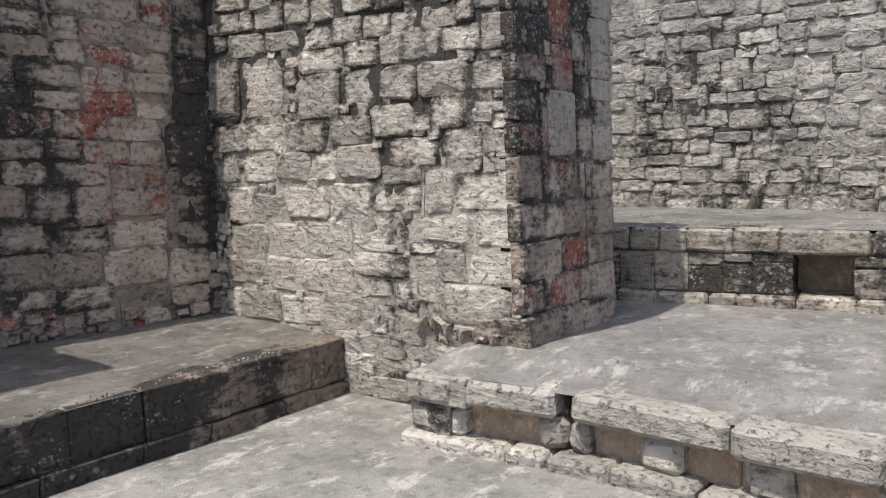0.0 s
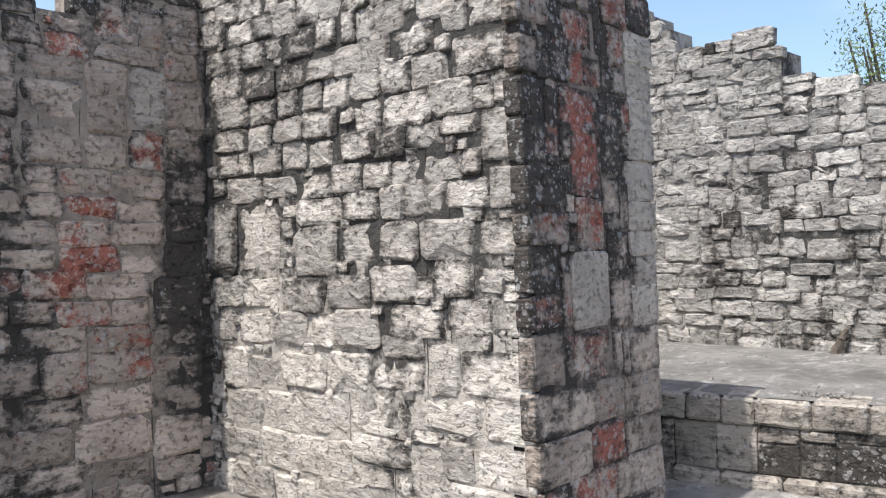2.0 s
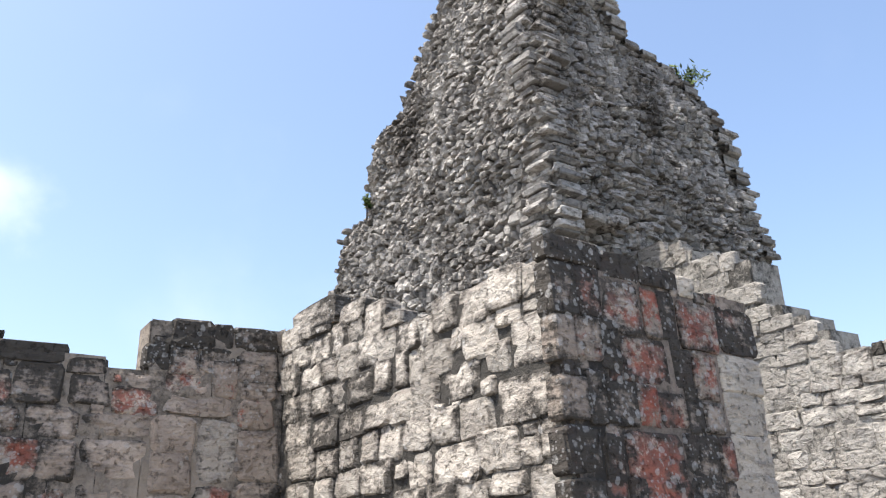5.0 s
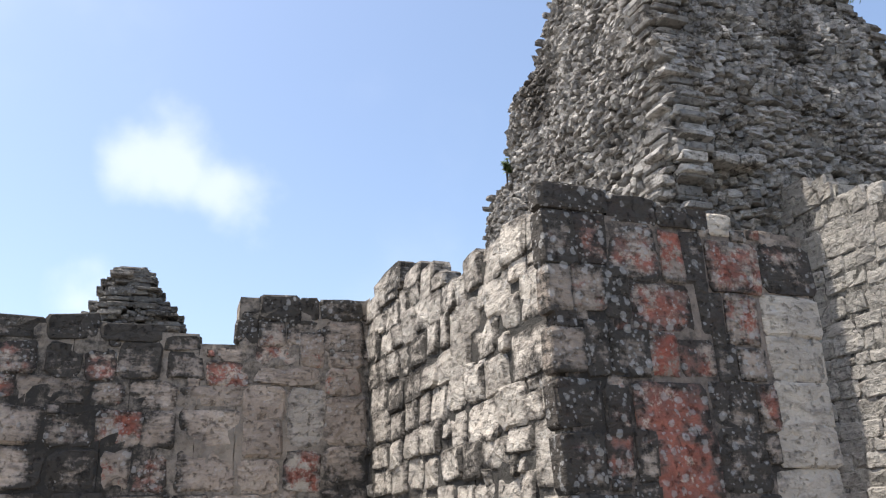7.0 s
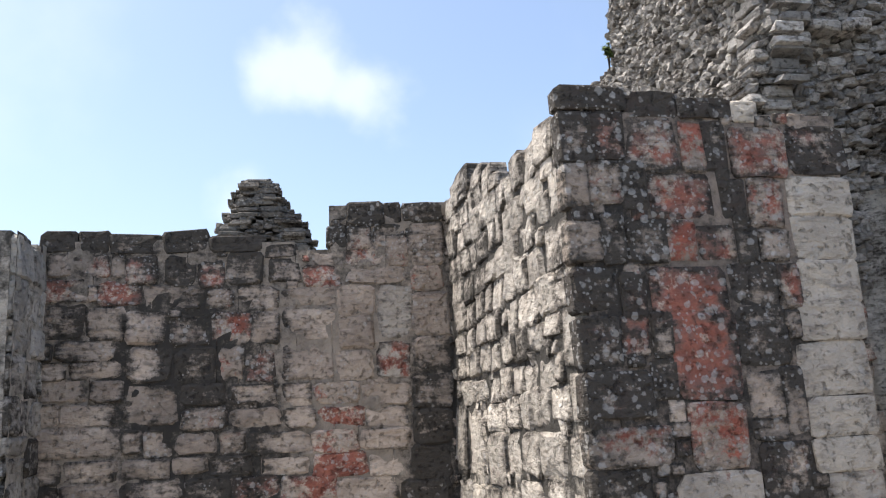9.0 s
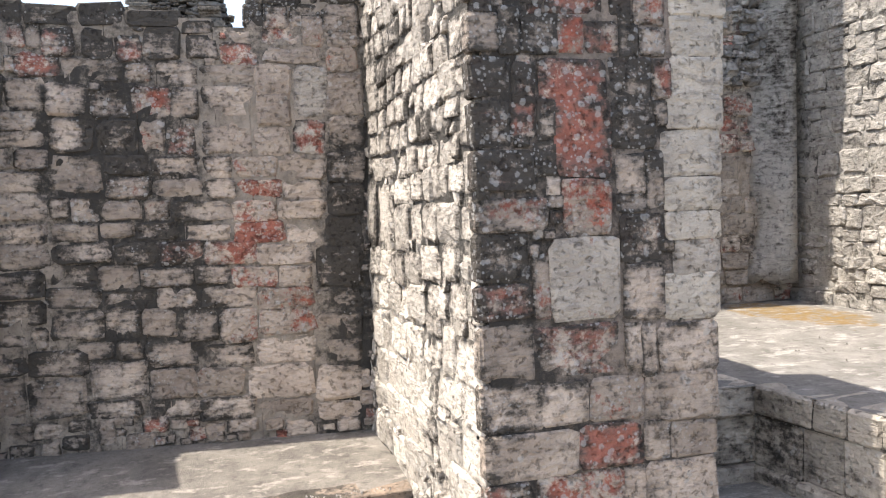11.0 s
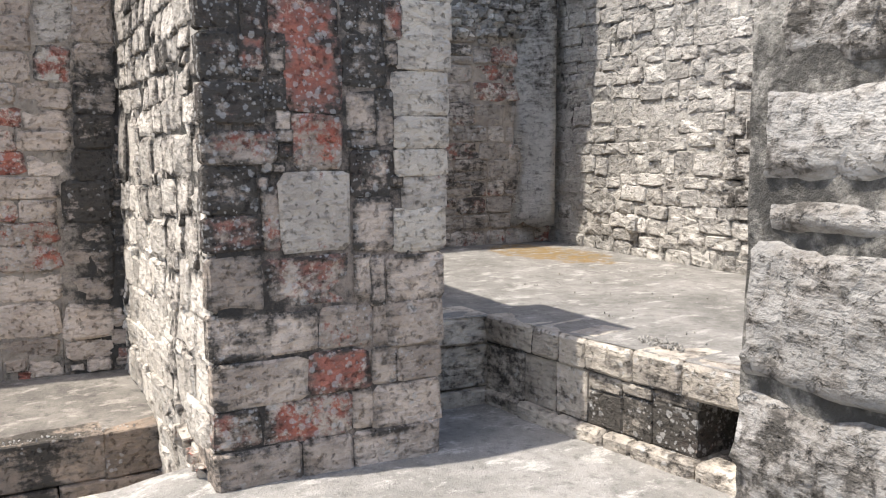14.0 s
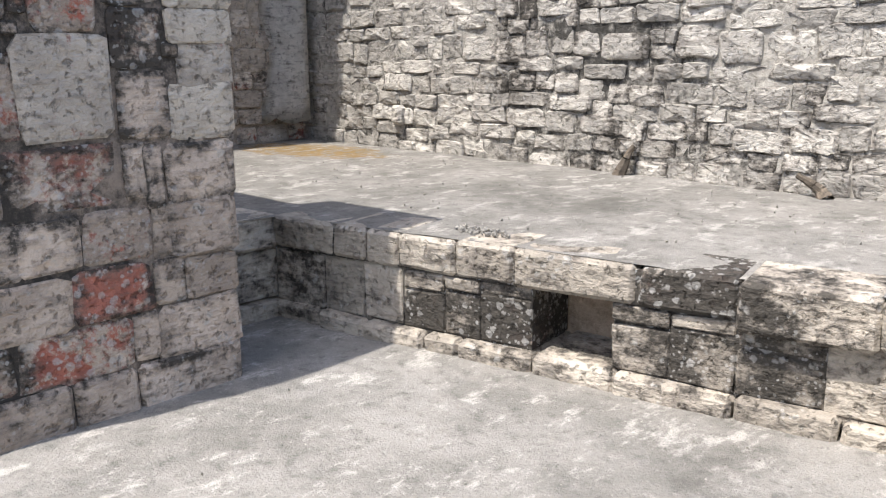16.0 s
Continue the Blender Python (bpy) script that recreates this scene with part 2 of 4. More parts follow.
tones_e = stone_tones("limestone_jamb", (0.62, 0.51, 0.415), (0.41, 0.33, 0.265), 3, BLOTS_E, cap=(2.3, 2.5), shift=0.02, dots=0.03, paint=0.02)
tones_b = stone_tones("limestone_back", (0.56, 0.52, 0.46), (0.38, 0.355, 0.32), 11, shift=0.0, edge_dark=0.06)
tones_p = stone_tones("limestone_pier", (0.42, 0.395, 0.36), (0.25, 0.24, 0.225), 15, shift=0.03, grain=2.2, edge_dark=0.0)
tones_k = stone_tones("limestone_bench", (0.60, 0.53, 0.44), (0.40, 0.355, 0.30), 61, [((1.70, -1.35, 0.22), 0.55, 0.13), ((1.57, -0.45, 0.2), 0.35, 0.08), ((1.48, 0.35, 0.25), 0.35, 0.06)], shift=0.035, dots=0.03, edge_dark=0.0)
mat_bench = stone_material("limestone_bench", (0.55, 0.50, 0.43), GREY, 0.475, seed=19)
mat_bench_dark = stone_material("limestone_dark_bench", (0.42, 0.32, 0.24), (0.24, 0.19, 0.15), 0.54, seed=23, blots=[((-0.28, 1.08, -0.15), 0.3, -0.16), ((-0.75, 1.08, -0.2), 0.25, -0.1), ((-1.6, 1.08, -0.1), 0.8, 0.05)])
mat_rubble = stone_material("rubble_stone", (0.46, 0.435, 0.40), (0.30, 0.285, 0.265), 0.42, islands=True, seed=27, tint=0.45)
mat_far = stone_material("far_rubble", (0.26, 0.245, 0.22), (0.17, 0.16, 0.145), 0.46, islands=True, seed=29)
mat_mortar = mortar_material("lime_mortar", (0.55, 0.495, 0.425), (0.34, 0.31, 0.265), 0.445, seed=1, blots=BLOTS_A + [((0, 0.9, 2.0), 1.5, 0.13)])
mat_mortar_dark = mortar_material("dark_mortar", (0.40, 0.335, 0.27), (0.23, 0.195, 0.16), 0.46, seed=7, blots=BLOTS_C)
mat_mortar_grey = mortar_material("grey_mortar", (0.45, 0.42, 0.37), (0.29, 0.27, 0.24), 0.44, seed=11)
mat_mortar_jamb = mortar_material("jamb_mortar", (0.36, 0.29, 0.235), (0.18, 0.15, 0.125), 0.49, seed=3)
mat_ledge = stone_material("limestone_ledge", (0.60, 0.565, 0.515), (0.43, 0.405, 0.37), 0.39, seed=63)
mat_strip = stone_material("grey_plaster", (0.64, 0.56, 0.46), (0.48, 0.42, 0.35), 0.37, seed=31, tint=0.05)
mat_rest = stone_material("upright_plaster", (0.80, 0.76, 0.70), (0.60, 0.57, 0.52), 0.36, seed=71, tint=0.05)
mat_hollow = plaster_material("ochre_hollow", (0.50, 0.38, 0.28), (0.34, 0.25, 0.18), seed=43, stain=0.1)
mat_patch = stone_material("pale_wall_plaster", (0.58, 0.51, 0.43), (0.43, 0.375, 0.315), 0.37, red=0.27, seed=33, tint=0.05, edge_dark=0.12)
mat_wall_n = stone_material("limestone_end_wall", (0.60, 0.52, 0.44), (0.38, 0.33, 0.28), 0.415, red=0.24, seed=37)
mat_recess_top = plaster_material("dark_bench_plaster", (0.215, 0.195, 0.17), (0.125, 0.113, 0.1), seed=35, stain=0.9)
mat_floor = plaster_material("plaster_floor", (0.29, 0.272, 0.25), (0.19, 0.18, 0.163), seed=2)
mat_bench_top = plaster_material("bench_plaster", (0.255, 0.24, 0.22), (0.165, 0.155, 0.14), seed=5, stain=0.8, rust=(3.15, 2.35, 0.49))
mat_earth = plaster_material("trodden_ground", (0.34, 0.32, 0.29), (0.21, 0.20, 0.18), seed=9)


# ---- mesh tools ----
def mesh_of(name, verts, faces, material=None, smooth=False):
    me = bpy.data.meshes.new(name)
    me.from_pydata(verts, [], faces)
    if material:
        me.materials.append(material)
    if smooth:
        me.polygons.foreach_set("use_smooth", [True] * len(me.polygons))
    me.update()
    return me


def part(name, bm, material, parent, label=""):
    me = bpy.data.meshes.new(name)
    bm.normal_update()
    bm.to_mesh(me)
    bm.free()
    me.materials.append(material)
    ob = new(name, me)
    ob.parent = parent
    return tagged(ob, label)


def stone_shape(rng, rough, odd=1.0):
    """Verts and faces of one dressed stone in a unit cell: the face towards -y, worn corners, uneven outline."""
    worn = 0.03 + 0.075 * odd
    outline = []
    for x, z in ((-1, -1), (1, -1), (1, 1), (-1, 1)):
        a, b = worn * rng.uniform(0.5, 1.5), worn * rng.uniform(0.6, 1.9)
        pair = [(x * 0.5, z * (0.5 - b)), (x * (0.5 - a), z * 0.5)]
        outline += pair if x == z else pair[::-1]
    outline.insert(2, (rng.uniform(-0.15, 0.15), -0.5))
    outline.insert(7, (rng.uniform(-0.15, 0.15), 0.5))
    n = len(outline)
    skew, taper = rng.uniform(-0.05, 0.05) * odd, rng.uniform(-0.09, 0.09) * odd
    outline = [(u * (1 + taper * v) + skew * v + rng.uniform(-1, 0.5) * 0.03 * odd * (1 if u > 0 else -1), v + rng.uniform(-1, 0.6) * 0.045 * odd * (1 if v > 0 else -1)) for u, v in outline]
    tilt_u, tilt_v = rng.uniform(-0.14, 0.14), rng.uniform(-0.14, 0.14)
    verts = [(u, (rng.uniform(0.04, 0.2) + tilt_u * u + tilt_v * v) * rough, v) for u, v in outline]
    for u, v in outline:
        k = rng.uniform(0.8, 0.94)
        verts.append((u * k, (rng.uniform(-0.07, 0.07) + tilt_u * u + tilt_v * v) * rough, v * k))
    verts.append((rng.uniform(-0.1, 0.1), rng.uniform(-0.12, 0.06) * rough, rng.uniform(-0.1, 0.1)))
    verts += [(u, 1.0, v) for u, v in outline]
    faces = []
    for i in range(n):
        j = (i + 1) % n
        faces += [(i, j, n + j, n + i), (n + i, n + j, 2 * n), (j, i, 2 * n + 1 + i, 2 * n + 1 + j)]
    return verts, faces


def stone_set(name, material, seed, count=18, rough=1.0, odd=1.0):
    rng = random.Random(seed)
    return [mesh_of(name, *stone_shape(rng, rough, odd), material) for _ in range(count)]


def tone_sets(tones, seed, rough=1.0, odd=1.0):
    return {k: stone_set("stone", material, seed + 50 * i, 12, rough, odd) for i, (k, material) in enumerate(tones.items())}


class Face:
    """A wall's face: u along it, z up, normal to the open side; it leans back by `lean` for each metre of height."""

    def __init__(self, start, end, lean=0.0):
        a, b = Vector((*start, 0)), Vector((*end, 0))
        self.length = (b - a).length
        self.u = (b - a).normalized()
        self.n = Vector((self.u.y, -self.u.x, 0))
        self.o, self.lean = a, lean

    def at(self, u, z, proud=0.0):
        return self.o + self.u * u + Vector((0, 0, z)) + self.n * (proud - self.lean * z)

    def matrix(self, u, z, w, h, depth, proud=0.0, turn=0.0):
        up = (Vector((0, 0, 1)) - self.n * self.lean).normalized()
        into = self.u.cross(up) * -1
        m = Matrix((self.u, into, up)).transposed().to_4x4()
        m.translation = self.at(u, z, proud)
        return m @ Matrix.Rotation(turn, 4, "Y") @ Matrix.Diagonal((w, depth, h, 1))


def slab(face, profile, z0, thick, setback=0.014, skin=0.0):
    """Verts and faces of a solid wall core behind a face: profile is (u, top) along it, from u = 0 on."""
    verts, faces = [], []
    n = len(profile)
    for back in (0, 1):
        for u, top in profile:
            for z in (z0, top):
                p = face.at(u, z, -setback)
                if back:
                    p = face.at(u, 0, -thick)
                    p.z = z
                verts.append(tuple(p))
    k = 2 * n
    for i in range(n - 1):
        a = 2 * i
        if skin and profile[i + 1][0] - profile[i][0] > 0.01:
            (ua, ta), (ub, tb) = profile[i], profile[i + 1]
            nu, nz = max(1, int((ub - ua) / 0.03)), max(1, int((ta - z0) / 0.03))
            base = len(verts)
            for j in range(nz + 1):
                for q in range(nu + 1):
                    u = ua + (ub - ua) * q / nu
                    z = z0 + (ta + (tb - ta) * q / nu - z0) * j / nz
                    lump = noise.noise((u * 9, z * 9, n)) + 0.8 * noise.noise((u * 23, z * 23, n + 2))
                    verts.append(tuple(face.at(u, z, -setback + skin * lump)))
            for j in range(nz):
                for q in range(nu):
                    s = base + j * (nu + 1) + q
                    faces.append((s, s + 1, s + nu + 2, s + nu + 1))
        else:
            faces.append((a, a + 2, a + 3, a + 1))
        faces.append((k + a + 2, k + a, k + a + 1, k + a + 3))
        faces.append((a + 1, a + 3, k + a + 3, k + a + 1))
        faces.append((a + 2, a, k + a, k + a + 2))
    faces.append((0, 1, k + 1, k))
    e = 2 * n - 2
    faces.append((e + 1, e, k + e, k + e + 1))
    return verts, faces


def lay(face, u0, u1, z0, top, seed, heights=(0.12, 0.19), widths=(0.12, 0.3), wob=0.012, shrink=None):
    """Courses of stones (u, z, w, h) from u0 to u1(z), from z0 up to top(u); shrink(z) scales their size with height."""
    rng = random.Random(seed)
    out, z = [], z0
    end = u1 if callable(u1) else lambda zz: u1
    peak = max(top(u0 + (end(z0) - u0) * i / 40) for i in range(41))
    while z < peak - 0.03:
        s = shrink(z) if shrink else 1.0
        h = rng.uniform(*heights) * s
        u, stop = u0, end(z + h / 2)
        while u < stop - 0.02:
            w = rng.uniform(*widths) * s
            if stop - (u + w) < widths[0] * 0.7 * s:
                w = stop - u
            mid = u + w / 2
            lift = wob * (noise.noise((mid * 1.7, z * 2.0, seed)) * 2)
            if z + h * 0.75 <= top(mid) + 0.02:
                kind = rng.random()
                if kind < 0.13 and h > 0.13:
                    f = rng.uniform(0.35, 0.65)
                    g = rng.uniform(0.35, 0.65)
                    out.append((mid, z + h * f / 2 + lift, w, h * f))
                    if kind < 0.06:
                        out.append((mid, z + h * (1 + f) / 2 + lift, w, h * (1 - f)))
                    else:
                        out.append((u + w * g / 2, z + h * (1 + f) / 2 + lift, w * g, h * (1 - f)))
                        out.append((u + w * (1 + g) / 2, z + h * (1 + f) / 2 + lift, w * (1 - g), h * (1 - f)))
                else:
                    out.append((mid, z + h / 2 + lift, w, h * rng.uniform(0.93, 1.05)))
            u += w
        z += h
    return out


def set_stones(owner, face, stones, library, seed, name="stone", gap=0.005, depth=0.085, proud=0.011, limit=300, near=None, turn=2.6):
    """Stones (u, z, w, h, tone) as parts of their wall, from a library of shapes for each tone; past the limit the rest are joined."""
    rng = random.Random(seed)
    if near is not None:
        stones = sorted(stones, key=lambda s: (s[0] - near[0]) ** 2 + (s[1] - near[1]) ** 2)
    rest = {}
    for k, (u, z, w, h, tone) in enumerate(stones):
        me = rng.choice(library[tone])
        m = face.matrix(u, z, max(0.03, w - gap * rng.uniform(0.4, 1.7)), max(0.03, h - gap * rng.uniform(0.4, 1.7)), depth,
                        proud * rng.uniform(-0.3, 1.5), radians(rng.uniform(-turn, turn) * min(1.0, 0.16 / w)))
        if rng.random() < 0.5:
            m = m @ Matrix.Diagonal((-1, 1, -1, 1))
        if k < limit:
            ob = new(name, me)
            ob.parent = owner
            ob.matrix_basis = m
        else:
            verts, faces = rest.setdefault(tone, ([], []))
            b = len(verts)
            verts += [tuple(m @ v.co) for v in me.vertices]
            faces += [tuple(b + i for i in p.vertices) for p in me.polygons]
    for tone, (verts, faces) in rest.items():
        ob = new("masonry", mesh_of("masonry", verts, faces, library[tone][0].materials[0]))
        ob.parent = owner
        tagged(ob, kind="stuff")


def toned(stones, seed, mix="PPPMMMMD"):
    """Gives each laid stone a tone by chance."""
    rng = random.Random(seed)
    return [(*s, rng.choice(mix)) for s in stones]


def laid_rows():
    """A list of stones, and the function that adds a row to it: middle, width, middle height, height in centimetres, tone."""
    stones = []

    def row(*blocks):
        stones.extend((u / 100, z / 100, w / 100, h / 100, tone) for u, w, z, h, tone in blocks)
    return stones, row


def chinks(stones, u0, u1, z0, top, seed, mix, sizes=((0.15, 0.09), (0.10, 0.07), (0.07, 0.045), (0.045, 0.035)), tries=900):
    """Small stones that fill what is left open between the laid ones."""
    rng = random.Random(seed)
    boxes = np.array([s[:4] for s in stones])
    out = []
    for w0, h0 in sizes:
        for _ in range(tries):
            w, h = w0 * rng.uniform(0.8, 1.3), h0 * rng.uniform(0.8, 1.3)
            u, z = rng.uniform(u0 + w / 2, u1 - w / 2), rng.uniform(z0 + h / 2, top((u0 + u1) / 2) + 0.3)
            if z + h / 2 > top(u):
                continue
            if np.any((np.abs(boxes[:, 0] - u) < (boxes[:, 2] + w) * 0.5 - 0.008) & (np.abs(boxes[:, 1] - z) < (boxes[:, 3] + h) * 0.5 - 0.008)):
                continue
            out.append((u, z, w, h, rng.choice(mix)))
            boxes = np.vstack((boxes, out[-1][:4]))
    return out


def line(points):
    """A height along u, straight between (u, height) points."""
    us, zs = zip(*points)
    return lambda u: float(np.interp(u, us, zs))


def jag(profile, step, amount, seed):
    """A broken top: the profile cut into short steps of uneven height."""
    rng = random.Random(seed)
    f = line(profile)
    out, u = [], profile[0][0]
    end = profile[-1][0]
    while u < end - 1e-6:
        w = min(rng.uniform(0.6, 1.4) * step, end - u)
        if end - u - w < 0.04:
            w = end - u
        h = f(u + w / 2) + rng.uniform(-1, 1) * amount
        out += [(u, h), (u + w - 0.004, h)]
        u += w
    out[-1] = (end, out[-1][1])
    return out


def wall(name, label, face, profile, z0, thick, core, setback=0.004, skin=0.008, drop=0.05):
    profile = [(u, h - drop) for u, h in profile]
    ob = new(name, mesh_of(name, *slab(face, profile, z0, thick, 0.03), core))
    verts, faces = slab(face, profile, z0, thick, setback, skin)
    first = 4 * len(profile)
    bed = new("mortar", mesh_of("mortar", verts[first:], [[i - first for i in f] for f in faces if min(f) >= first], core))
    bed.parent = ob
    tagged(bed, kind="stuff")
    return tagged(ob, label, "wall", kind="structure")

# ---- the large structure ----
# x runs from the forecourt into the building, y along the front; the corner of the door jamb stands at the origin.
FLOOR, STEP, LOWER = 0.05, 0.0, -0.30
BENCH = 0.49
CORNER_Y = 2.035

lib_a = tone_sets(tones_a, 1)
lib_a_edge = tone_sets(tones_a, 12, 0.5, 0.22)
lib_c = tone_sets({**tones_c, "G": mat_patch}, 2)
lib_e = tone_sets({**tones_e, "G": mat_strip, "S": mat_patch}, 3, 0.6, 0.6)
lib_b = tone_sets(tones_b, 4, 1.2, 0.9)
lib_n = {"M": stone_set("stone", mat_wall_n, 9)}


def sheet(name, x0, x1, y0, y1, z, step, bump, material, label, category, drop=None, thick=0.0, inside=None):
    """A worn, slightly uneven horizontal surface; drop(x, y) adds to its height."""
    nx, ny = max(2, int((x1 - x0) / step)), max(2, int((y1 - y0) / step))
    verts, faces = [], []
    for j in range(ny + 1):
        for i in range(nx + 1):
            x, y = x0 + (x1 - x0) * i / nx, y0 + (y1 - y0) * j / ny
            h = z + bump * (noise.noise((x * 1.3, y * 1.3, z)) + 0.5 * noise.noise((x * 5, y * 5, z + 3)))
            if drop:
                h += drop(x, y)
            verts.append((x, y, h))
    for j in range(ny):
        for i in range(nx):
            a = j * (nx + 1) + i
            faces.append((a, a + 1, a + nx + 2, a + nx + 1))
    ob = new(name, mesh_of(name, verts, faces, material, True))
    return tagged(ob, label, category, kind="structure")


# ground out to the horizon
def far_ground():
    verts, faces = [], []
    rings = [0.0, 6, 12, 25, 60, 150, 400, 1200]
    n = 32
    for r in rings:
        for k in range(n):
            a = 2 * math.pi * k / n
            verts.append((r * math.cos(a), r * math.sin(a), LOWER - 0.02 - (0.2 if r > 20 else 0)))
    for i in range(len(rings) - 1):
        for k in range(n):
            a, b = i * n + k, i * n + (k + 1) % n
            faces.append((a, a + n, b + n, b))
    ob = new("ground", mesh_of("ground", verts, faces, mat_earth))
    return tagged(ob, "dusty pale ground round the ruin", "ground", kind="structure")


far_ground()
sheet("pavement", -6.5, 0.0, -6.0, 1.2, LOWER, 0.09, 0.012, mat_earth, "pale worn plaster paving in front of the step", "pavement")


# wall A, the sunlit face: u runs from behind the inner corner to the door jamb
top_a = [(0, 2.76), (0.72, 2.66), (1.2, 2.54), (1.7, 2.45), (2.2, 2.44), (2.76, 2.47)]
face_a = Face((-0.012, 2.76), (0.0, 0.0), 0.013)
wall_a = wall("wall_west", "sunlit pale limestone block wall with black crust", face_a, [q for q in jag(top_a, 0.2, 0.02, 2) if q[0] < 2.5] + [(2.62, 2.45)], LOWER - 0.05, 0.86, mat_mortar)
edge_a = lambda z: 2.738 - 0.039 * max(z, 0.0)


def sunlit_stones():
    """The courses of the sunlit face, from the top down; the last ones below the bench lie by chance."""
    stones, row = laid_rows()
    row((97, 45, 263, 12, "M"), (133, 22, 256, 10, "P"), (153, 17, 249, 13, "P"))
    row((73, 22, 256, 12, "P"), (99, 30, 257, 9, "M"), (123, 14, 246, 14, "P"), (138, 13, 245, 11, "M"), (153, 17, 246, 12, "M"), (169, 13, 244, 5, "M"), (181, 17, 234, 11, "D"), (194, 7, 233, 9, "M"), (205, 14, 237, 12, "D"), (223, 18, 236, 13, "D"), (241, 15, 238, 13, "P"), (258, 16, 237, 12, "M"))
    row((69, 14, 247, 7, "P"), (86, 18, 245, 9, "P"), (105, 20, 245, 13, "P"), (132, 17, 233, 15, "P"), (149, 15, 234, 12, "P"), (164, 15, 234, 13, "M"), (176, 9, 222, 13, "D"), (186, 10, 221, 14, "P"), (200, 16, 221, 11, "M"), (213, 6, 226, 8, "P"), (226, 18, 223, 14, "P"), (242, 13, 228, 7, "P"), (258, 17, 228, 4, "M"))
    row((74, 20, 236, 12, "M"), (97, 22, 233, 12, "P"), (116, 14, 233, 10, "D"), (125, 17, 221, 10, "M"), (143, 18, 220, 13, "M"), (160, 14, 222, 13, "M"), (236, 13, 214, 9, "D"), (255, 24, 217, 17, "P"))
    row((83, 29, 220, 11, "P"), (108, 18, 220, 12, "M"), (176, 16, 207, 12, "M"), (192, 16, 208, 13, "M"), (213, 23, 210, 14, "D"), (230, 7, 205, 6, "D"), (251, 33, 198, 16, "M"))
    row((85, 24, 208, 13, "P"), (112, 26, 205, 13, "M"), (137, 21, 206, 12, "M"), (157, 18, 206, 9, "M"), (185, 19, 195, 13, "D"), (204, 17, 195, 11, "D"), (222, 18, 195, 13, "P"))
    row((89, 27, 194, 13, "P"), (115, 22, 191, 12, "M"), (134, 14, 193, 11, "P"), (151, 15, 194, 11, "M"), (167, 16, 194, 12, "P"), (210, 27, 181, 13, "P"), (234, 21, 183, 13, "P"), (250, 8, 181, 8, "P"), (261, 14, 184, 13, "M"))
    row((67, 13, 189, 9, "M"), (89, 26, 180, 10, "M"), (112, 18, 179, 11, "P"), (133, 22, 181, 11, "P"), (156, 23, 181, 11, "P"), (173, 10, 183, 7, "M"), (187, 16, 181, 12, "M"), (239, 18, 172, 8, "M"), (259, 20, 166, 20, "M"))
    row((91, 29, 168, 12, "M"), (118, 21, 168, 11, "M"), (138, 17, 169, 11, "P"), (156, 17, 168, 11, "P"), (181, 20, 169, 11, "M"), (200, 18, 169, 12, "D"), (220, 18, 169, 9, "D"))
    row((100, 29, 154, 11, "M"), (127, 23, 154, 9, "M"), (152, 23, 153, 11, "M"), (173, 18, 155, 12, "M"), (192, 17, 155, 11, "M"), (210, 18, 155, 10, "M"), (230, 20, 156, 11, "P"), (244, 8, 157, 10, "M"))
    row((155, 29, 142, 11, "P"), (183, 22, 143, 11, "M"), (201, 12, 143, 12, "P"), (219, 22, 144, 13, "M"), (241, 22, 145, 12, "P"), (262, 19, 146, 16, "P"))
    row((79, 27, 132, 36, "M"), (110, 33, 130, 33, "P"), (153, 27, 141, 11, "P"), (152, 29, 123, 22, "M"), (181, 21, 126, 17, "D"), (205, 21, 127, 16, "M"), (231, 26, 127, 14, "P"), (259, 24, 127, 13, "P"))
    row((201, 25, 109, 13, "P"), (220, 10, 108, 7, "M"), (234, 19, 112, 13, "P"), (260, 23, 113, 5, "M"))
    row((85, 25, 104, 14, "P"), (112, 29, 104, 14, "P"), (143, 30, 103, 14, "D"), (174, 26, 105, 14, "D"), (214, 29, 94, 12, "P"), (242, 22, 97, 16, "P"), (266, 14, 96, 13, "P"))
    row((82, 20, 87, 15, "P"), (108, 24, 87, 13, "M"), (134, 24, 88, 13, "M"), (157, 17, 88, 15, "P"), (179, 27, 90, 15, "P"), (206, 22, 83, 7, "M"))
    row((90, 20, 67, 20, "M"), (114, 25, 65, 15, "P"), (143, 30, 69, 14, "P"), (173, 27, 70, 17, "P"), (204, 31, 72, 13, "P"), (229, 15, 75, 20, "P"), (255, 35, 75, 18, "P"))
    row((97, 31, 48, 17, "P"), (129, 25, 48, 16, "P"), (157, 28, 50, 16, "M"), (192, 38, 54, 17, "P"), (230, 35, 58, 12, "P"), (261, 24, 58, 17, "P"), (219, 15, 48, 4, "M"), (243, 10, 50, 4, "M"))
    row((95, 30, 30, 13, "P"), (124, 24, 30, 17, "P"), (155, 38, 31, 16, "P"), (192, 35, 38, 11, "M"), (219, 17, 33, 21, "P"), (235, 14, 40, 14, "P"), (260, 30, 40, 16, "P"))
    row((84, 11, 11, 16, "P"), (105, 30, 12, 16, "P"), (136, 28, 11, 12, "M"), (169, 35, 11, 22, "P"), (188, 26, 27, 7, "M"), (206, 8, 25, 12, "P"), (248, 36, 22, 16, "M"), (272, 9, 25, 15, "M"))
    row((214, 25, 9, 18, "M"), (238, 21, 7, 9, "M"), (263, 27, 9, 11, "P"))
    stones += toned(lay(face_a, 0.64, 2.76, LOWER, lambda u: 0.0, 21, (0.09, 0.15), (0.16, 0.3), 0.01), 5, "PPM")
    out, edge = [], []
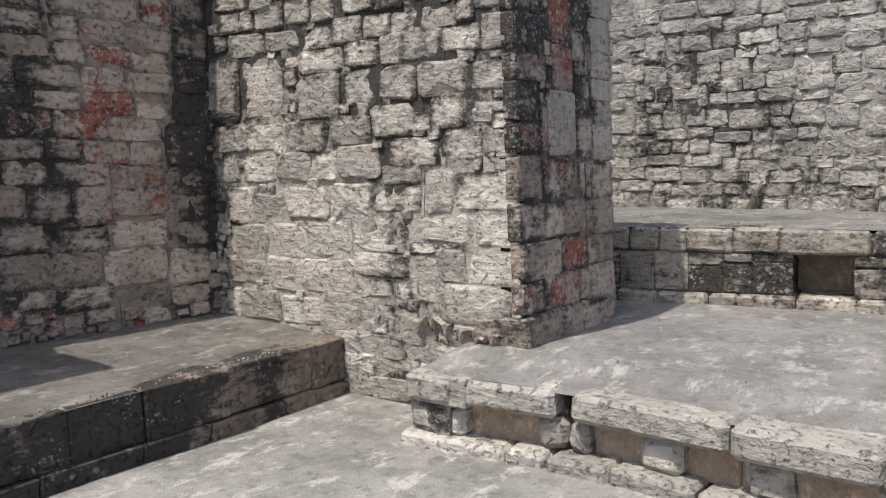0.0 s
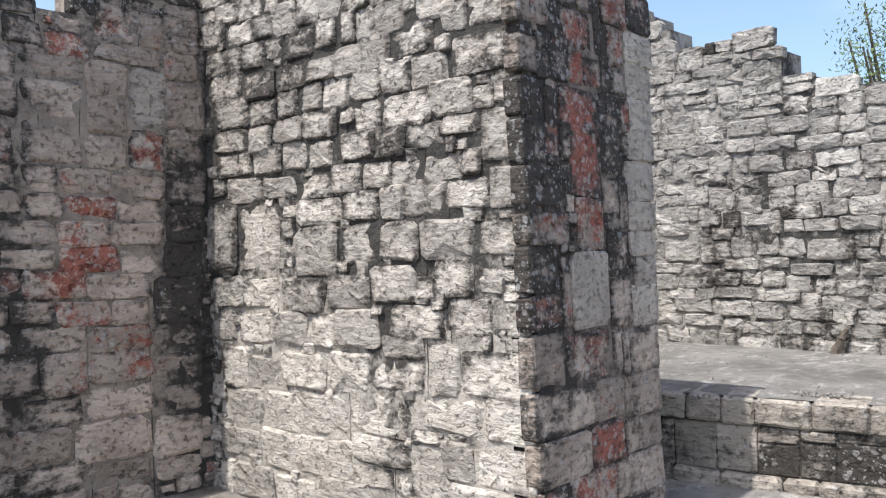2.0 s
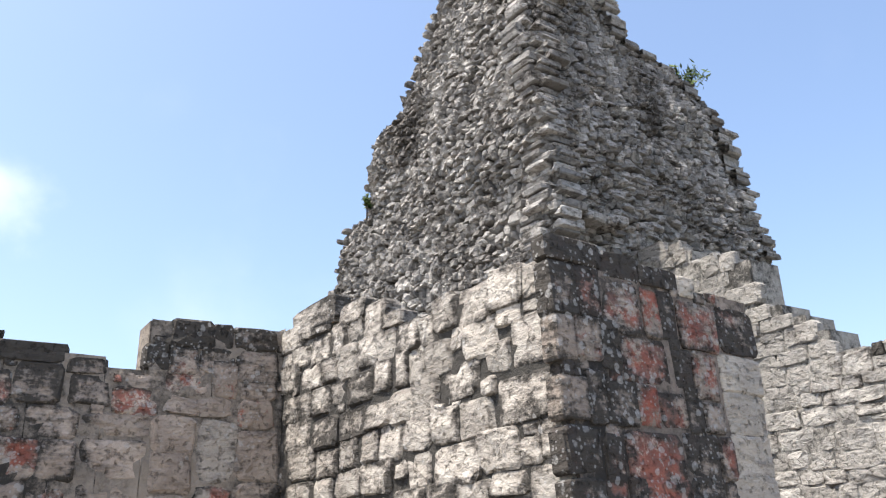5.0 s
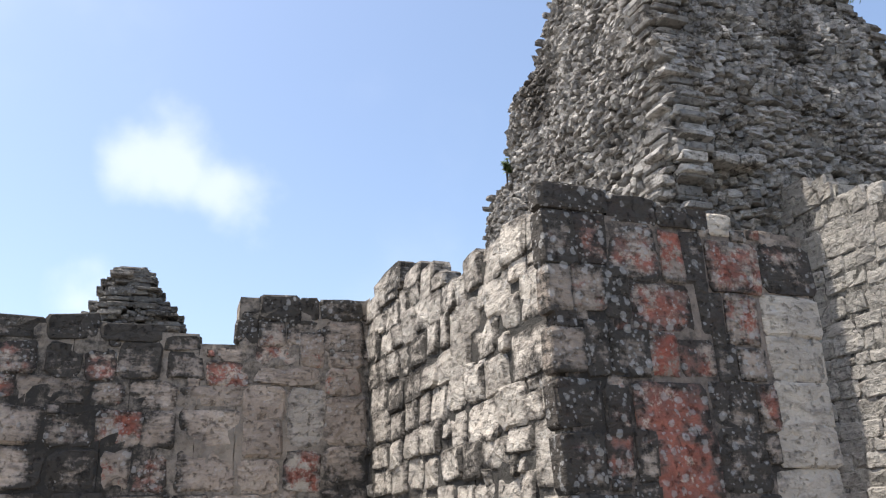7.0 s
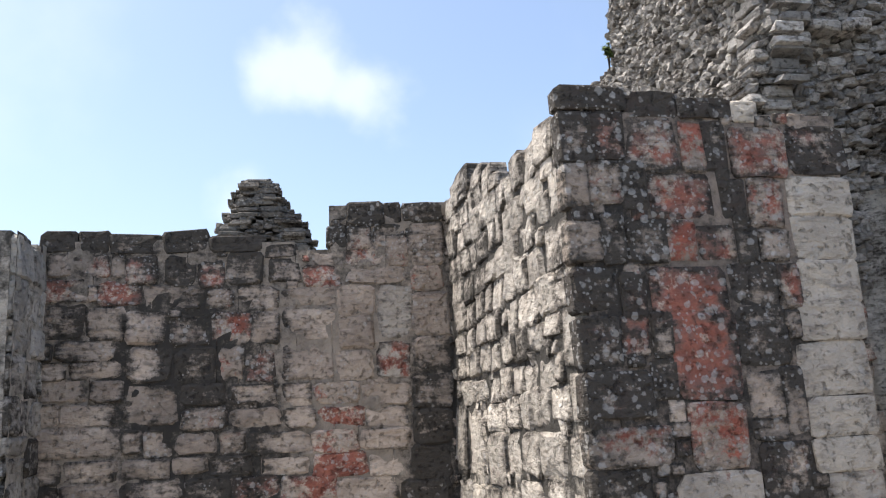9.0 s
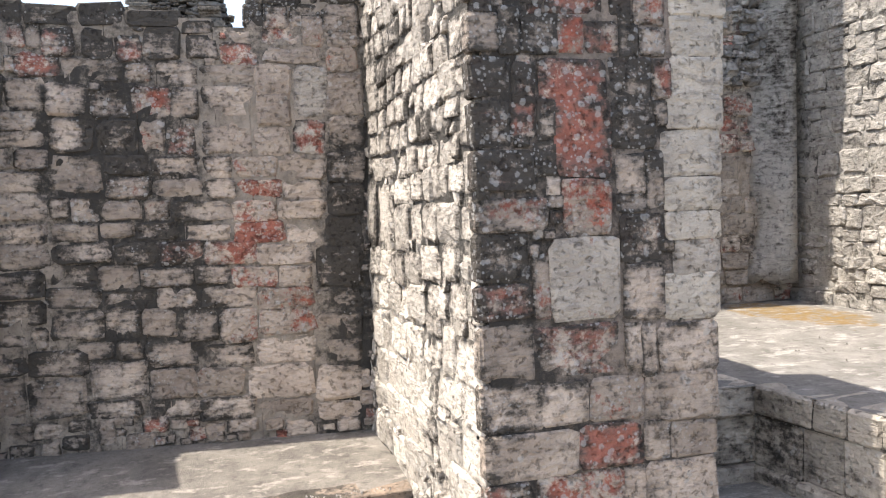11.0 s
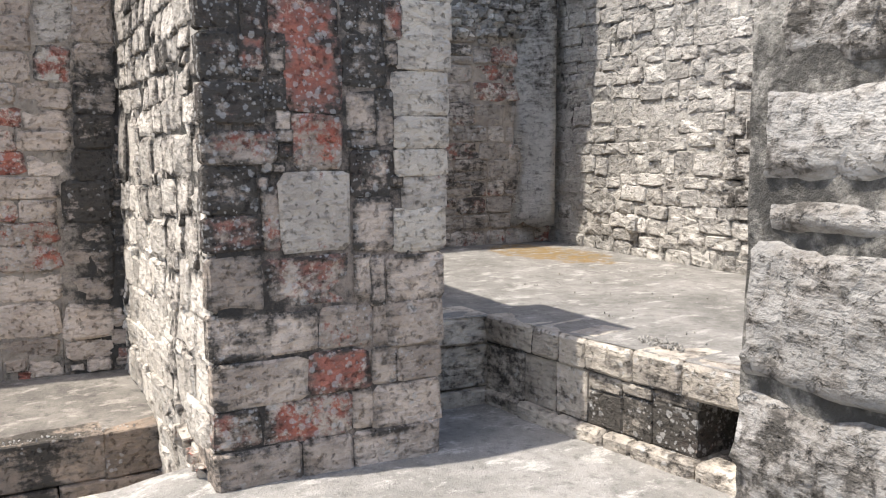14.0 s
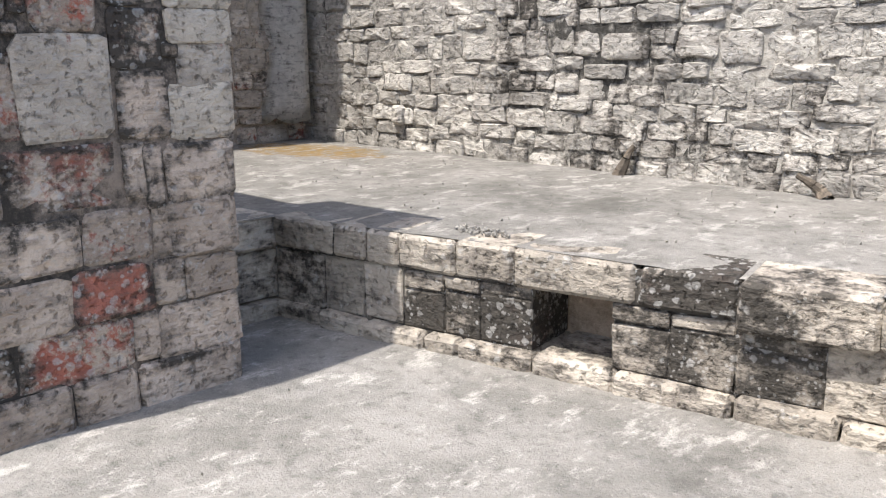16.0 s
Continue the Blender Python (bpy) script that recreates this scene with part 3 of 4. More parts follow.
    for u, z, w, h, tone in stones:
        stop = edge_a(z)
        if z > 0.03 and u + w / 2 > stop - 0.06:
            left = u - w / 2
            edge.append(((left + stop) / 2, z, stop - left, h, tone))
        else:
            out.append((u, z, w, h, tone))
    out += chinks(out + edge, 0.68, 2.62, 0.02, lambda u: float(np.interp(u, (0.7, 1.7, 2.7), (2.6, 2.42, 2.4))), 8, "PMMD")
    z = 0.0
    for u0, z0, z1 in [(s[0] - s[2] / 2, s[1] - s[3] / 2, s[1] + s[3] / 2) for s in sorted(edge, key=lambda s: s[1])]:
        if z0 - z > 0.035:
            edge.append((edge_a(z) - 0.06, (z + z0) / 2, 0.12, z0 - z - 0.006, "M"))
        z = max(z, z1)
    return out, edge


stones_a, edge_stones_a = sunlit_stones()

# wall E, the jamb with the red band; it widens a little upwards
face_e = Face((0.0, 0.0), (1.0, 0.0), 0.039)


def jamb_core():
    verts = []
    for z, x1 in ((FLOOR - 0.3, 0.87), (2.40, 1.03)):
        for back in (0.004, 0.6):
            for x in (0.02 if z < 1 else 0.05, x1):
                verts.append((x, back + 0.039 * z if back < 0.1 else 0.8, z))
    faces = [(0, 1, 5, 4), (1, 3, 7, 5), (3, 2, 6, 7), (2, 0, 4, 6), (4, 5, 7, 6)]
    ob = new("wall_jamb", mesh_of("wall_jamb", verts, faces, mat_mortar_jamb))
    return tagged(ob, "shaded door jamb of limestone blocks with red paint and black crust", "wall", kind="structure")


wall_e = jamb_core()


def jamb_stones():
    """Crusted stones, an upright band of red ones, crusted ones again, and a smooth plastered edge; big clean blocks below."""
    stones, row = laid_rows()
    row((14, 20, 245, 8, "K"), (34, 19, 243, 9, "K"), (53, 19, 242, 7, "K"), (68, 9, 241, 7, "G"))
    row((7, 8, 231, 18, "K"), (17, 11, 232, 18, "W"), (32, 18, 229, 20, "W"), (47, 8, 228, 18, "R"), (55, 8, 228, 18, "K"), (71, 21, 226, 17, "W"), (91, 17, 227, 17, "K"))
    row((5, 6, 214, 14, "M"), (14, 11, 215, 14, "W"), (24, 9, 214, 16, "K"), (41, 23, 210, 16, "R"), (59, 9, 209, 14, "K"), (71, 12, 208, 17, "W"), (90, 20, 210, 13, "G"))
    row((6, 9, 195, 13, "M"), (15, 7, 196, 16, "K"), (27, 15, 195, 15, "K"), (39, 9, 195, 13, "R"), (51, 13, 194, 11, "W"), (62, 8, 193, 12, "K"), (72, 10, 193, 10, "W"), (89, 19, 195, 15, "G"))
    row((8, 15, 179, 14, "K"), (20, 9, 177, 14, "K"), (39, 27, 178, 15, "W"), (62, 18, 179, 15, "K"), (75, 7, 179, 14, "W"), (88, 19, 180, 15, "G"))
    row((8, 12, 162, 16, "K"), (19, 9, 164, 13, "W"), (28, 7, 164, 14, "K"), (42, 22, 157, 28, "R"), (63, 18, 163, 19, "K"), (61, 12, 144, 15, "P"), (71, 7, 141, 22, "K"), (86, 26, 152, 18, "G"), (88, 23, 167, 12, "G"))
    row((12, 20, 146, 14, "K"), (27, 8, 150, 12, "K"), (30, 5, 140, 7, "P"), (14, 25, 130, 11, "W"), (43, 19, 132, 20, "W"), (61, 12, 133, 6, "K"), (86, 22, 136, 12, "G"))
    row((10, 19, 115, 17, "K"), (10, 20, 99, 12, "W"), (24, 6, 104, 23, "W"), (41, 27, 106, 30, "S"), (65, 18, 120, 17, "K"), (86, 22, 124, 10, "G"), (87, 19, 112, 13, "S"))
    row((10, 21, 81, 20, "M"), (38, 34, 80, 18, "W"), (60, 7, 80, 17, "P"), (66, 6, 78, 19, "M"), (65, 16, 100, 20, "M"), (85, 23, 97, 17, "G"), (83, 26, 78, 18, "P"))
    row((11, 24, 61, 17, "M"), (31, 18, 61, 15, "P"), (52, 21, 61, 16, "W"), (67, 6, 60, 16, "M"), (82, 25, 60, 18, "P"))
    row((18, 36, 43, 17, "P"), (49, 25, 44, 15, "W"), (68, 11, 44, 14, "M"), (84, 20, 43, 13, "P"))
    row((8, 18, 27, 13, "W"), (36, 35, 27, 16, "W"), (58, 8, 28, 15, "M"), (78, 30, 27, 17, "P"))
    out = []
    for u, z, w, h, tone in stones:
        a, b, stop = u - w / 2, u + w / 2, 0.905 + 0.062 * z
        a = 0.0 if a < 0.065 else a
        b = stop if b > stop - 0.09 else b
        out.append(((a + b) / 2, z, b - a, h, tone))
    return out + chinks(out, 0.01, 0.93, 0.19, lambda u: 2.42, 9, "KKDW")


stones_e = jamb_stones()

# wall C, at the back of the left recess
top_c = [(0, 2.47), (0.6, 2.47), (1.42, 2.39), (1.53, 2.39), (1.54, 2.62), (2.20, 2.63)]
face_c = Face((-2.13, 2.16), (0.07, CORNER_Y - 0.004), 0.032)
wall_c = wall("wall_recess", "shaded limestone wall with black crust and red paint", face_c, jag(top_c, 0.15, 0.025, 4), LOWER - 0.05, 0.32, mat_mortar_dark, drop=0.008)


def recess_stones():
    """The courses of the recess wall: clean near the corner, crusted further off, single stones still red."""
    stones, row = laid_rows()
    row((169, 21, 257, 13, "K"), (184, 9, 257, 11, "M"), (201, 22, 257, 11, "K"), (153, 10, 244, 12, "K"), (165, 13, 243, 13, "W"), (182, 19, 244, 13, "W"), (202, 20, 243, 16, "W"))
    row((7, 18, 245, 11, "M"), (25, 15, 244, 11, "D"), (47, 27, 242, 11, "D"), (72, 23, 243, 13, "D"), (99, 30, 241, 8, "D"), (123, 16, 237, 7, "M"))
    row((8, 11, 232, 13, "P"), (24, 19, 231, 13, "W"), (38, 6, 231, 13, "D"), (50, 16, 228, 15, "W"), (70, 15, 227, 16, "M"), (86, 13, 225, 15, "W"), (103, 19, 228, 17, "D"), (125, 18, 226, 13, "D"), (145, 21, 222, 12, "W"), (168, 21, 236, 17, "W"), (186, 13, 235, 17, "W"), (203, 18, 234, 14, "W"))
    row((11, 26, 218, 12, "W"), (39, 23, 216, 13, "W"), (67, 30, 213, 13, "M"), (90, 15, 211, 10, "W"), (110, 22, 211, 13, "M"), (138, 31, 211, 10, "D"), (173, 32, 222, 9, "P"), (202, 18, 219, 13, "W"))
    row((9, 25, 202, 18, "D"), (32, 19, 200, 17, "D"), (53, 21, 197, 17, "M"), (75, 21, 195, 16, "W"), (96, 20, 195, 17, "R"), (114, 15, 195, 17, "M"), (137, 28, 196, 16, "D"), (163, 19, 208, 16, "P"), (183, 19, 201, 30, "G"), (203, 20, 200, 23, "D"))
    row((0, 12, 186, 9, "M"), (23, 30, 186, 10, "M"), (55, 23, 178, 18, "M"), (78, 20, 176, 19, "D"), (96, 13, 176, 19, "R"), (111, 16, 175, 18, "W"), (137, 29, 176, 20, "D"), (162, 19, 191, 17, "P"), (161, 19, 173, 16, "P"), (182, 19, 175, 20, "G"), (203, 21, 178, 18, "D"))
    row((4, 19, 176, 8, "M"), (28, 26, 176, 8, "M"), (9, 32, 166, 11, "P"), (34, 15, 165, 11, "M"), (56, 27, 157, 21, "M"), (82, 21, 161, 10, "D"), (108, 25, 160, 9, "P"), (130, 15, 159, 11, "D"), (151, 24, 159, 11, "W"), (177, 26, 157, 11, "P"), (202, 21, 158, 18, "D"))
    row((4, 14, 154, 10, "M"), (25, 27, 153, 10, "P"), (83, 23, 149, 11, "W"), (109, 25, 148, 10, "P"), (131, 16, 147, 11, "D"), (153, 25, 146, 10, "W"), (177, 23, 145, 10, "P"), (201, 21, 139, 17, "D"))
    row((19, 42, 140, 14, "P"), (47, 10, 139, 11, "D"), (60, 13, 137, 14, "W"), (79, 21, 137, 10, "P"), (97, 12, 136, 10, "W"), (121, 32, 135, 11, "D"), (150, 24, 134, 11, "W"), (176, 25, 134, 10, "P"))
    row((5, 16, 126, 11, "M"), (27, 27, 125, 11, "P"), (54, 23, 125, 10, "M"), (76, 17, 126, 8, "M"), (96, 21, 125, 9, "D"), (122, 28, 123, 9, "M"), (151, 28, 122, 11, "W"), (177, 22, 121, 12, "P"), (200, 21, 121, 17, "D"))
    row((57, 30, 114, 10, "M"), (85, 23, 113, 13, "D"), (109, 22, 112, 12, "W"), (135, 29, 111, 12, "W"), (166, 31, 109, 12, "P"))
    row((5, 16, 113, 12, "M"), (27, 27, 113, 13, "P"), (53, 24, 102, 12, "M"), (76, 20, 100, 12, "M"), (101, 28, 99, 10, "M"), (125, 19, 99, 9, "D"), (148, 25, 97, 11, "W"), (171, 19, 96, 11, "P"), (196, 27, 101, 23, "M"))
    row((18, 40, 98, 15, "M"), (52, 27, 90, 11, "M"), (80, 27, 88, 9, "D"), (106, 22, 87, 11, "P"), (133, 30, 87, 12, "D"), (165, 31, 84, 11, "W"), (195, 27, 82, 12, "M"))
    row((4, 14, 84, 12, "M"), (25, 26, 83, 13, "M"), (53, 27, 75, 16, "M"), (77, 18, 75, 17, "M"), (95, 18, 74, 16, "P"), (117, 22, 72, 17, "D"), (138, 20, 70, 18, "W"), (165, 31, 71, 14, "W"), (195, 26, 67, 14, "M"))
    row((13, 31, 71, 11, "M"), (34, 8, 69, 11, "M"), (55, 33, 61, 10, "M"), (80, 14, 60, 10, "D"), (102, 27, 57, 15, "M"), (131, 29, 54, 13, "D"), (164, 33, 55, 15, "P"), (194, 26, 52, 15, "M"))
    row((12, 31, 57, 14, "M"), (43, 28, 55, 13, "M"), (74, 31, 44, 20, "P"), (102, 23, 40, 17, "P"), (127, 25, 39, 15, "W"), (161, 37, 37, 19, "P"), (193, 25, 34, 19, "P"))
    row((11, 30, 38, 21, "M"), (42, 28, 37, 22, "M"), (71, 27, 28, 10, "M"), (100, 29, 26, 10, "M"), (130, 29, 24, 12, "D"), (162, 32, 21, 10, "M"), (193, 25, 18, 10, "P"))
    return stones + chinks(stones, 0.0, 2.18, 0.04, line([(0, 2.43), (1.4, 2.36), (1.53, 2.36), (1.54, 2.58), (2.2, 2.58)]), 10, "MDMWP")


stones_c = recess_stones()

# wall D, the other side of the recess
top_d = [(0, 2.4), (0.53, 2.46)]
face_d = Face((-2.11, 1.72), (-2.11, 2.25), 0.0)
wall_d = wall("wall_return", "grey limestone side wall of the recess", face_d, jag(top_d, 0.2, 0.04, 6), LOWER - 0.05, 0.7, mat_mortar)
stones_d = toned(lay(face_d, 0.0, 0.53, 0.0, line(top_d), 51, (0.12, 0.2), (0.12, 0.3)), 1, "PMMD")

# wall B, the long back wall of the inner room: u runs from the far corner towards the open side
top_b = [(0, 4.6), (0.48, 4.0), (1.35, 3.6), (1.5, 3.2), (1.72, 3.12), (1.93, 2.94), (1.95, 2.76), (2.1, 2.74), (2.65, 2.68), (2.77, 2.62), (2.8, 2.44), (3.05, 2.37), (3.3, 2.3), (3.9, 2.28), (6.4, 2.3)]
face_b = Face((3.69, 3.2), (3.30, -3.2), 0.0)
wall_b = wall("wall_back", "long sunlit rough limestone wall with a broken top", face_b, jag(top_b, 0.26, 0.035, 8), BENCH - 0.3, 0.35, mat_mortar_grey)
stones_b = toned(lay(face_b, 0.0, 6.4, BENCH - 0.03, line(top_b), 61, (0.085, 0.175), (0.13, 0.32), 0.045), 2)

# wall N, the end wall of the inner room, under the tower
top_n = [(0, 2.9), (2.85, 3.3)]
face_n = Face((0.9, 3.02), (3.75, 3.1), 0.0)
wall_n = wall("wall_end", "dark stained end wall of the room under the tower", face_n, jag(top_n, 0.3, 0.05, 9), BENCH - 0.3, 0.5, mat_mortar_dark)
stones_n = toned(lay(face_n, 0.0, 2.8, BENCH - 0.02, line(top_n), 71, (0.12, 0.2), (0.14, 0.36)), 3, "M")

# the pier on the other side of the doorway
top_p = [(0, 2.4), (2.6, 2.4)]
face_p = Face((0.05, -2.34), (0.05, -4.6), 0.0)
wall_p = wall("wall_pier", "weathered grey limestone pier of big rough blocks", face_p, jag(top_p, 0.3, 0.03, 12), LOWER - 0.05, 0.85, mat_mortar_grey)
stones_p = []
for z0, z1, cuts, tone in ((1.98, 2.38, (0.03, 0.4, 0.8, 1.2, 1.7, 2.2), "M"), (1.66, 1.98, (0.0, 0.35, 0.7, 1.2, 1.7, 2.2), "D"), (1.37, 1.66, (0.03, 0.4, 0.9, 1.4, 1.8, 2.2), "D"),
                           (1.25, 1.37, (0.012, 0.33, 0.75, 1.2, 1.7, 2.2), "P"), (1.2, 1.25, (0.018, 0.3, 0.6, 1.0, 1.5, 2.2), "D"), (1.03, 1.2, (0.0, 0.36, 0.8, 1.3, 1.8, 2.2), "M"),
                           (0.78, 1.03, (-0.01, 0.3, 0.7, 1.1, 1.6, 2.2), "D"), (0.45, 0.78, (-0.01, 0.4, 0.8, 1.2, 1.7, 2.2), "M"), (0.1, 0.45, (0.0, 0.4, 0.9, 1.3, 1.8, 2.2), "M"), (LOWER, 0.1, (0.0, 0.4, 1.0, 1.6, 2.2), "D")):
    stones_p += [((a + b) / 2, (z0 + z1) / 2, b - a, z1 - z0, tone) for a, b in zip(cuts, cuts[1:])]

# ---- floors and benches ----
EDGE_LINE = [(-3.6, -0.72), (-1.5, -0.53), (-1.03, -0.47), (-0.36, -0.40), (0.33, -0.48)]
edge_x = lambda y: float(np.interp(y, [e[0] for e in EDGE_LINE], [e[1] for e in EDGE_LINE]))


def room_floor():
    """The doorway's floor: from the edge of the step to the bench, rising a little inwards."""
    verts, faces = [], []
    nx, ny = 150, 210
    for j in range(ny + 1):
        y = -3.6 + 4.15 * j / ny
        x0 = edge_x(min(y, 0.33)) + 0.03 if y <= 0.33 else 0.2
        for i in range(nx + 1):
            x = x0 + (2.1 - x0) * i / nx
            k = min(1.0, max(0.0, (x - x0) / 0.45))
            z = STEP - 0.012 + (FLOOR - STEP) * k * k * (3 - 2 * k)
            ragged = 0.24 + 0.14 * noise.noise((y * 1.6, 2, 0)) + 0.05 * noise.noise((y * 9, x * 4, 1)) + 0.03 * noise.noise((y * 24, x * 20, 1))
            z += 0.014 * min(1.0, max(0.0, (x - x0 - ragged) / 0.02)) if x0 < 0.1 and y < -0.25 else 0.014
            z += 0.006 * noise.noise((x * 1.7, y * 1.7, 0)) + 0.004 * noise.noise((x * 7, y * 7, 4))
            verts.append((x, y, z))
    for j in range(ny):
        for i in range(nx):
            a = j * (nx + 1) + i
            faces.append((a, a + 1, a + nx + 2, a + nx + 1))
    ob = new("floor", mesh_of("floor", verts, faces, mat_floor, True))
    return tagged(ob, "mottled grey lime plaster floor with pale scuffs", "floor", kind="structure")


room_floor()


def box_mesh(name, x0, x1, y0, y1, z0, z1, material):
    v = [(x, y, z) for z in (z0, z1) for y in (y0, y1) for x in (x0, x1)]
    f = [(0, 2, 3, 1), (4, 5, 7, 6), (0, 1, 5, 4), (1, 3, 7, 5), (3, 2, 6, 7), (2, 0, 4, 6)]
    return mesh_of(name, v, f, material)


def top_grid(x_left, x_right, y0, y1, height, step, seed):
    """Verts and faces of a worn horizontal top between two x lines."""
    verts, faces = [], []
    ny = int((y1 - y0) / step)
    nx = int((x_right(0) - x_left(0)) / step)
    for j in range(ny + 1):
        y = y0 + (y1 - y0) * j / ny
        a, b = x_left(y), x_right(y)
        for i in range(nx + 1):
            x = a + (b - a) * i / nx
            verts.append((x, y, height(x, y) + 0.006 * noise.noise((x * 1.6, y * 1.6, seed)) + 0.005 * noise.noise((x * 6, y * 6, seed + 2))))
    for j in range(ny):
        for i in range(nx):
            k = j * (nx + 1) + i
            faces.append((k, k + 1, k + nx + 2, k + nx + 1))
    return verts, faces


FRONT_X = lambda y: 1.511 - 0.147 * y
front = Face((FRONT_X(0.494), 0.494), (FRONT_X(-3.3), -3.3), 0.0)
front_return = Face((0.88, 0.494), (FRONT_X(0.494), 0.494), 0.0)

# bench along the back wall: a core set well back, so that the niche in its front is hollow
bench = new("stone_bench")
tagged(bench, "low stone bench with a plaster top and dark stained front blocks", "bench")
core = new("core", mesh_of("core", *top_grid(lambda y: FRONT_X(y) + 0.3, lambda y: 3.6, -3.3, 3.1, lambda x, y: BENCH - 0.06, 0.2, 3), mat_mortar_dark))
core.parent = bench
back = new("niche_back", mesh_of("niche_back", *slab(front, [(0, BENCH - 0.06), (3.8, BENCH - 0.06)], FLOOR - 0.1, 0.34, 0.3), mat_hollow))
back.parent = bench
for u0, u1, z0, z1 in ((0.0, 1.236, FLOOR - 0.1, 0.35), (1.54, 3.8, FLOOR - 0.1, 0.35), (0.0, 3.8, 0.352, BENCH - 0.02)):
    bed = new("mortar_bed", mesh_of("mortar_bed", *slab(Face(front.at(u0, 0).xy, front.at(u1, 0).xy), [(0, z1), (u1 - u0, z1)], z0, 0.28, 0.018 if z0 < 0.3 else 0.004, 0.004), tones_k["K"]))
    bed.parent = bench
seat = new("plaster_top", mesh_of("plaster_top", *top_grid(lambda y: FRONT_X(y) + 0.012 if y < 0.5 else 0.86, lambda y: 3.75, -3.3, 3.12, lambda x, y: BENCH - 0.004, 0.055, 3), mat_bench_top, True))
seat.parent = bench
tagged(seat, "mottled grey plaster top")

# bench in the left recess
recess = new("recess_bench")
tagged(recess, "low stone bench with a grey plaster top and black stained front", "bench")
rise = lambda x, y: -0.012 + (y - 1.078) * 0.065
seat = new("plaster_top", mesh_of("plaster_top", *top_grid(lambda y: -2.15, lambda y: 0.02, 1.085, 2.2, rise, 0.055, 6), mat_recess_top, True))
seat.parent = recess
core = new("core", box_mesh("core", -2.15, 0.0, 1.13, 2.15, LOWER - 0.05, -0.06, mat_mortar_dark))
core.parent = recess
face_r = Face((-2.12, 1.078), (0.0, 1.078), 0.0)


# ---- tower ----
TOWER = {2.2: (2.42, 3.08, 5.65, 7.3), 3.2: (2.5, 3.0, 5.55, 7.0), 4.2: (2.6, 2.72, 5.5, 6.75), 4.55: (2.66, 2.76, 5.48, 6.42), 5.05: (2.64, 2.8, 5.45, 6.28), 5.16: (2.65, 2.81, 5.44, 5.85),
         5.5: (2.67, 2.86, 5.38, 5.82), 5.82: (2.7, 2.95, 5.2, 5.8), 6.05: (2.72, 3.0, 4.9, 5.8), 6.12: (2.8, 3.03, 4.8, 5.3), 6.3: (2.84, 3.05, 4.55, 5.26), 6.4: (2.86, 3.06, 4.2, 5.22),
         6.9: (2.93, 3.1, 4.08, 5.04), 8.0: (3.1, 3.2, 3.9, 4.75)}


def tower_at(z, table):
    zs = list(table)
    return [float(np.interp(z, zs, [table[k][n] for k in zs])) for n in range(4)]


def rubble_tower(name, label, table, material, sizes, seed, rough):
    """A rubble core: a solid heart, and rows of small rough stones sticking out of its sides unevenly."""
    rng = random.Random(seed)
    zs = list(table)
    verts, faces = [], []
    for z in zs:
        x0, y0, x1, y1 = table[z]
        i = 0.16
        verts += [(x0 + i, y0 + i, z), (x1 - i, y0 + i, z), (x1 - i, y1 - i, z), (x0 + i, y1 - i, z)]
    n = len(zs)
    for i in range(n - 1):
        for k in range(4):
            a, b = 4 * i + k, 4 * i + (k + 1) % 4
            faces.append((a, b, b + 4, a + 4))
    faces.append(tuple(range(4 * n - 4, 4 * n)))
    root = new(name)
    tagged(root, label, "tower")
    ob = new("core", mesh_of("core", verts, faces, mat_mortar_dark))
    ob.parent = root
    shapes = [stone_shape(rng, rough) for _ in range(24)]
    sides = {"west_rubble": 0, "south_rubble": 1, "east_rubble": 2}
    for side, k in sides.items():
        verts, faces = [], []
        z = zs[0]
        while z < zs[-1]:
            h = rng.uniform(*sizes[0])
            x0, y0, x1, y1 = tower_at(z, table)
            a, b = [(Vector((x0, y1, 0)), Vector((x0, y0, 0))), (Vector((x0, y0, 0)), Vector((x1, y0, 0))), (Vector((x1, y0, 0)), Vector((x1, y1, 0)))][k]
            f = Face(a.xy, b.xy)
            u = -rng.uniform(0, 0.1)
            while u < f.length:
                w = rng.uniform(*sizes[1])
                p = f.at(u, z)
                out = 0.12 * noise.noise((p.x * 1.1, p.y * 1.1, z * 1.1)) + 0.05 * noise.noise((p.x * 4, p.y * 4, z * 4)) + rng.uniform(-0.018, 0.018)
                if min(u, f.length - u - w) < 0.14:
                    out -= rng.uniform(0.0, 0.11)
                m = f.matrix(u + w / 2, z + h / 2 + rng.uniform(-0.03, 0.03), w * rng.uniform(0.95, 1.2), h * rng.uniform(0.95, 1.3), 0.22, out, radians(rng.gauss(0, 12)))
                sv, sf = rng.choice(shapes)
                base = len(verts)
                verts += [tuple(m @ Vector(v)) for v in sv]
                faces += [tuple(base + i for i in q) for q in sf]
                u += w
            z += h
        ob = new(side, mesh_of(side, verts, faces, material))
        ob.parent = root
        tagged(ob, kind="stuff")
    return root


tower = rubble_tower("tower", "tall dark grey rubble core of a ruined temple tower", TOWER, mat_rubble, ((0.035, 0.08), (0.045, 0.14)), 91, 0.9)
FAR = {-0.3: (-2.1, 6.7, -0.1, 8.5), 2.6: (-1.75, 6.9, -0.38, 8.3), 3.5: (-1.58, 7.0, -0.52, 8.1), 3.75: (-1.47, 7.05, -0.66, 8.0), 3.8: (-1.4, 7.08, -0.78, 7.9), 4.1: (-1.33, 7.1, -0.9, 7.8), 4.22: (-1.25, 7.15, -1.0, 7.7)}
rubble_tower("far_tower", "small dark rubble tower stump beyond the wall", FAR, mat_far, ((0.03, 0.055), (0.05, 0.1)), 95, 0.9)


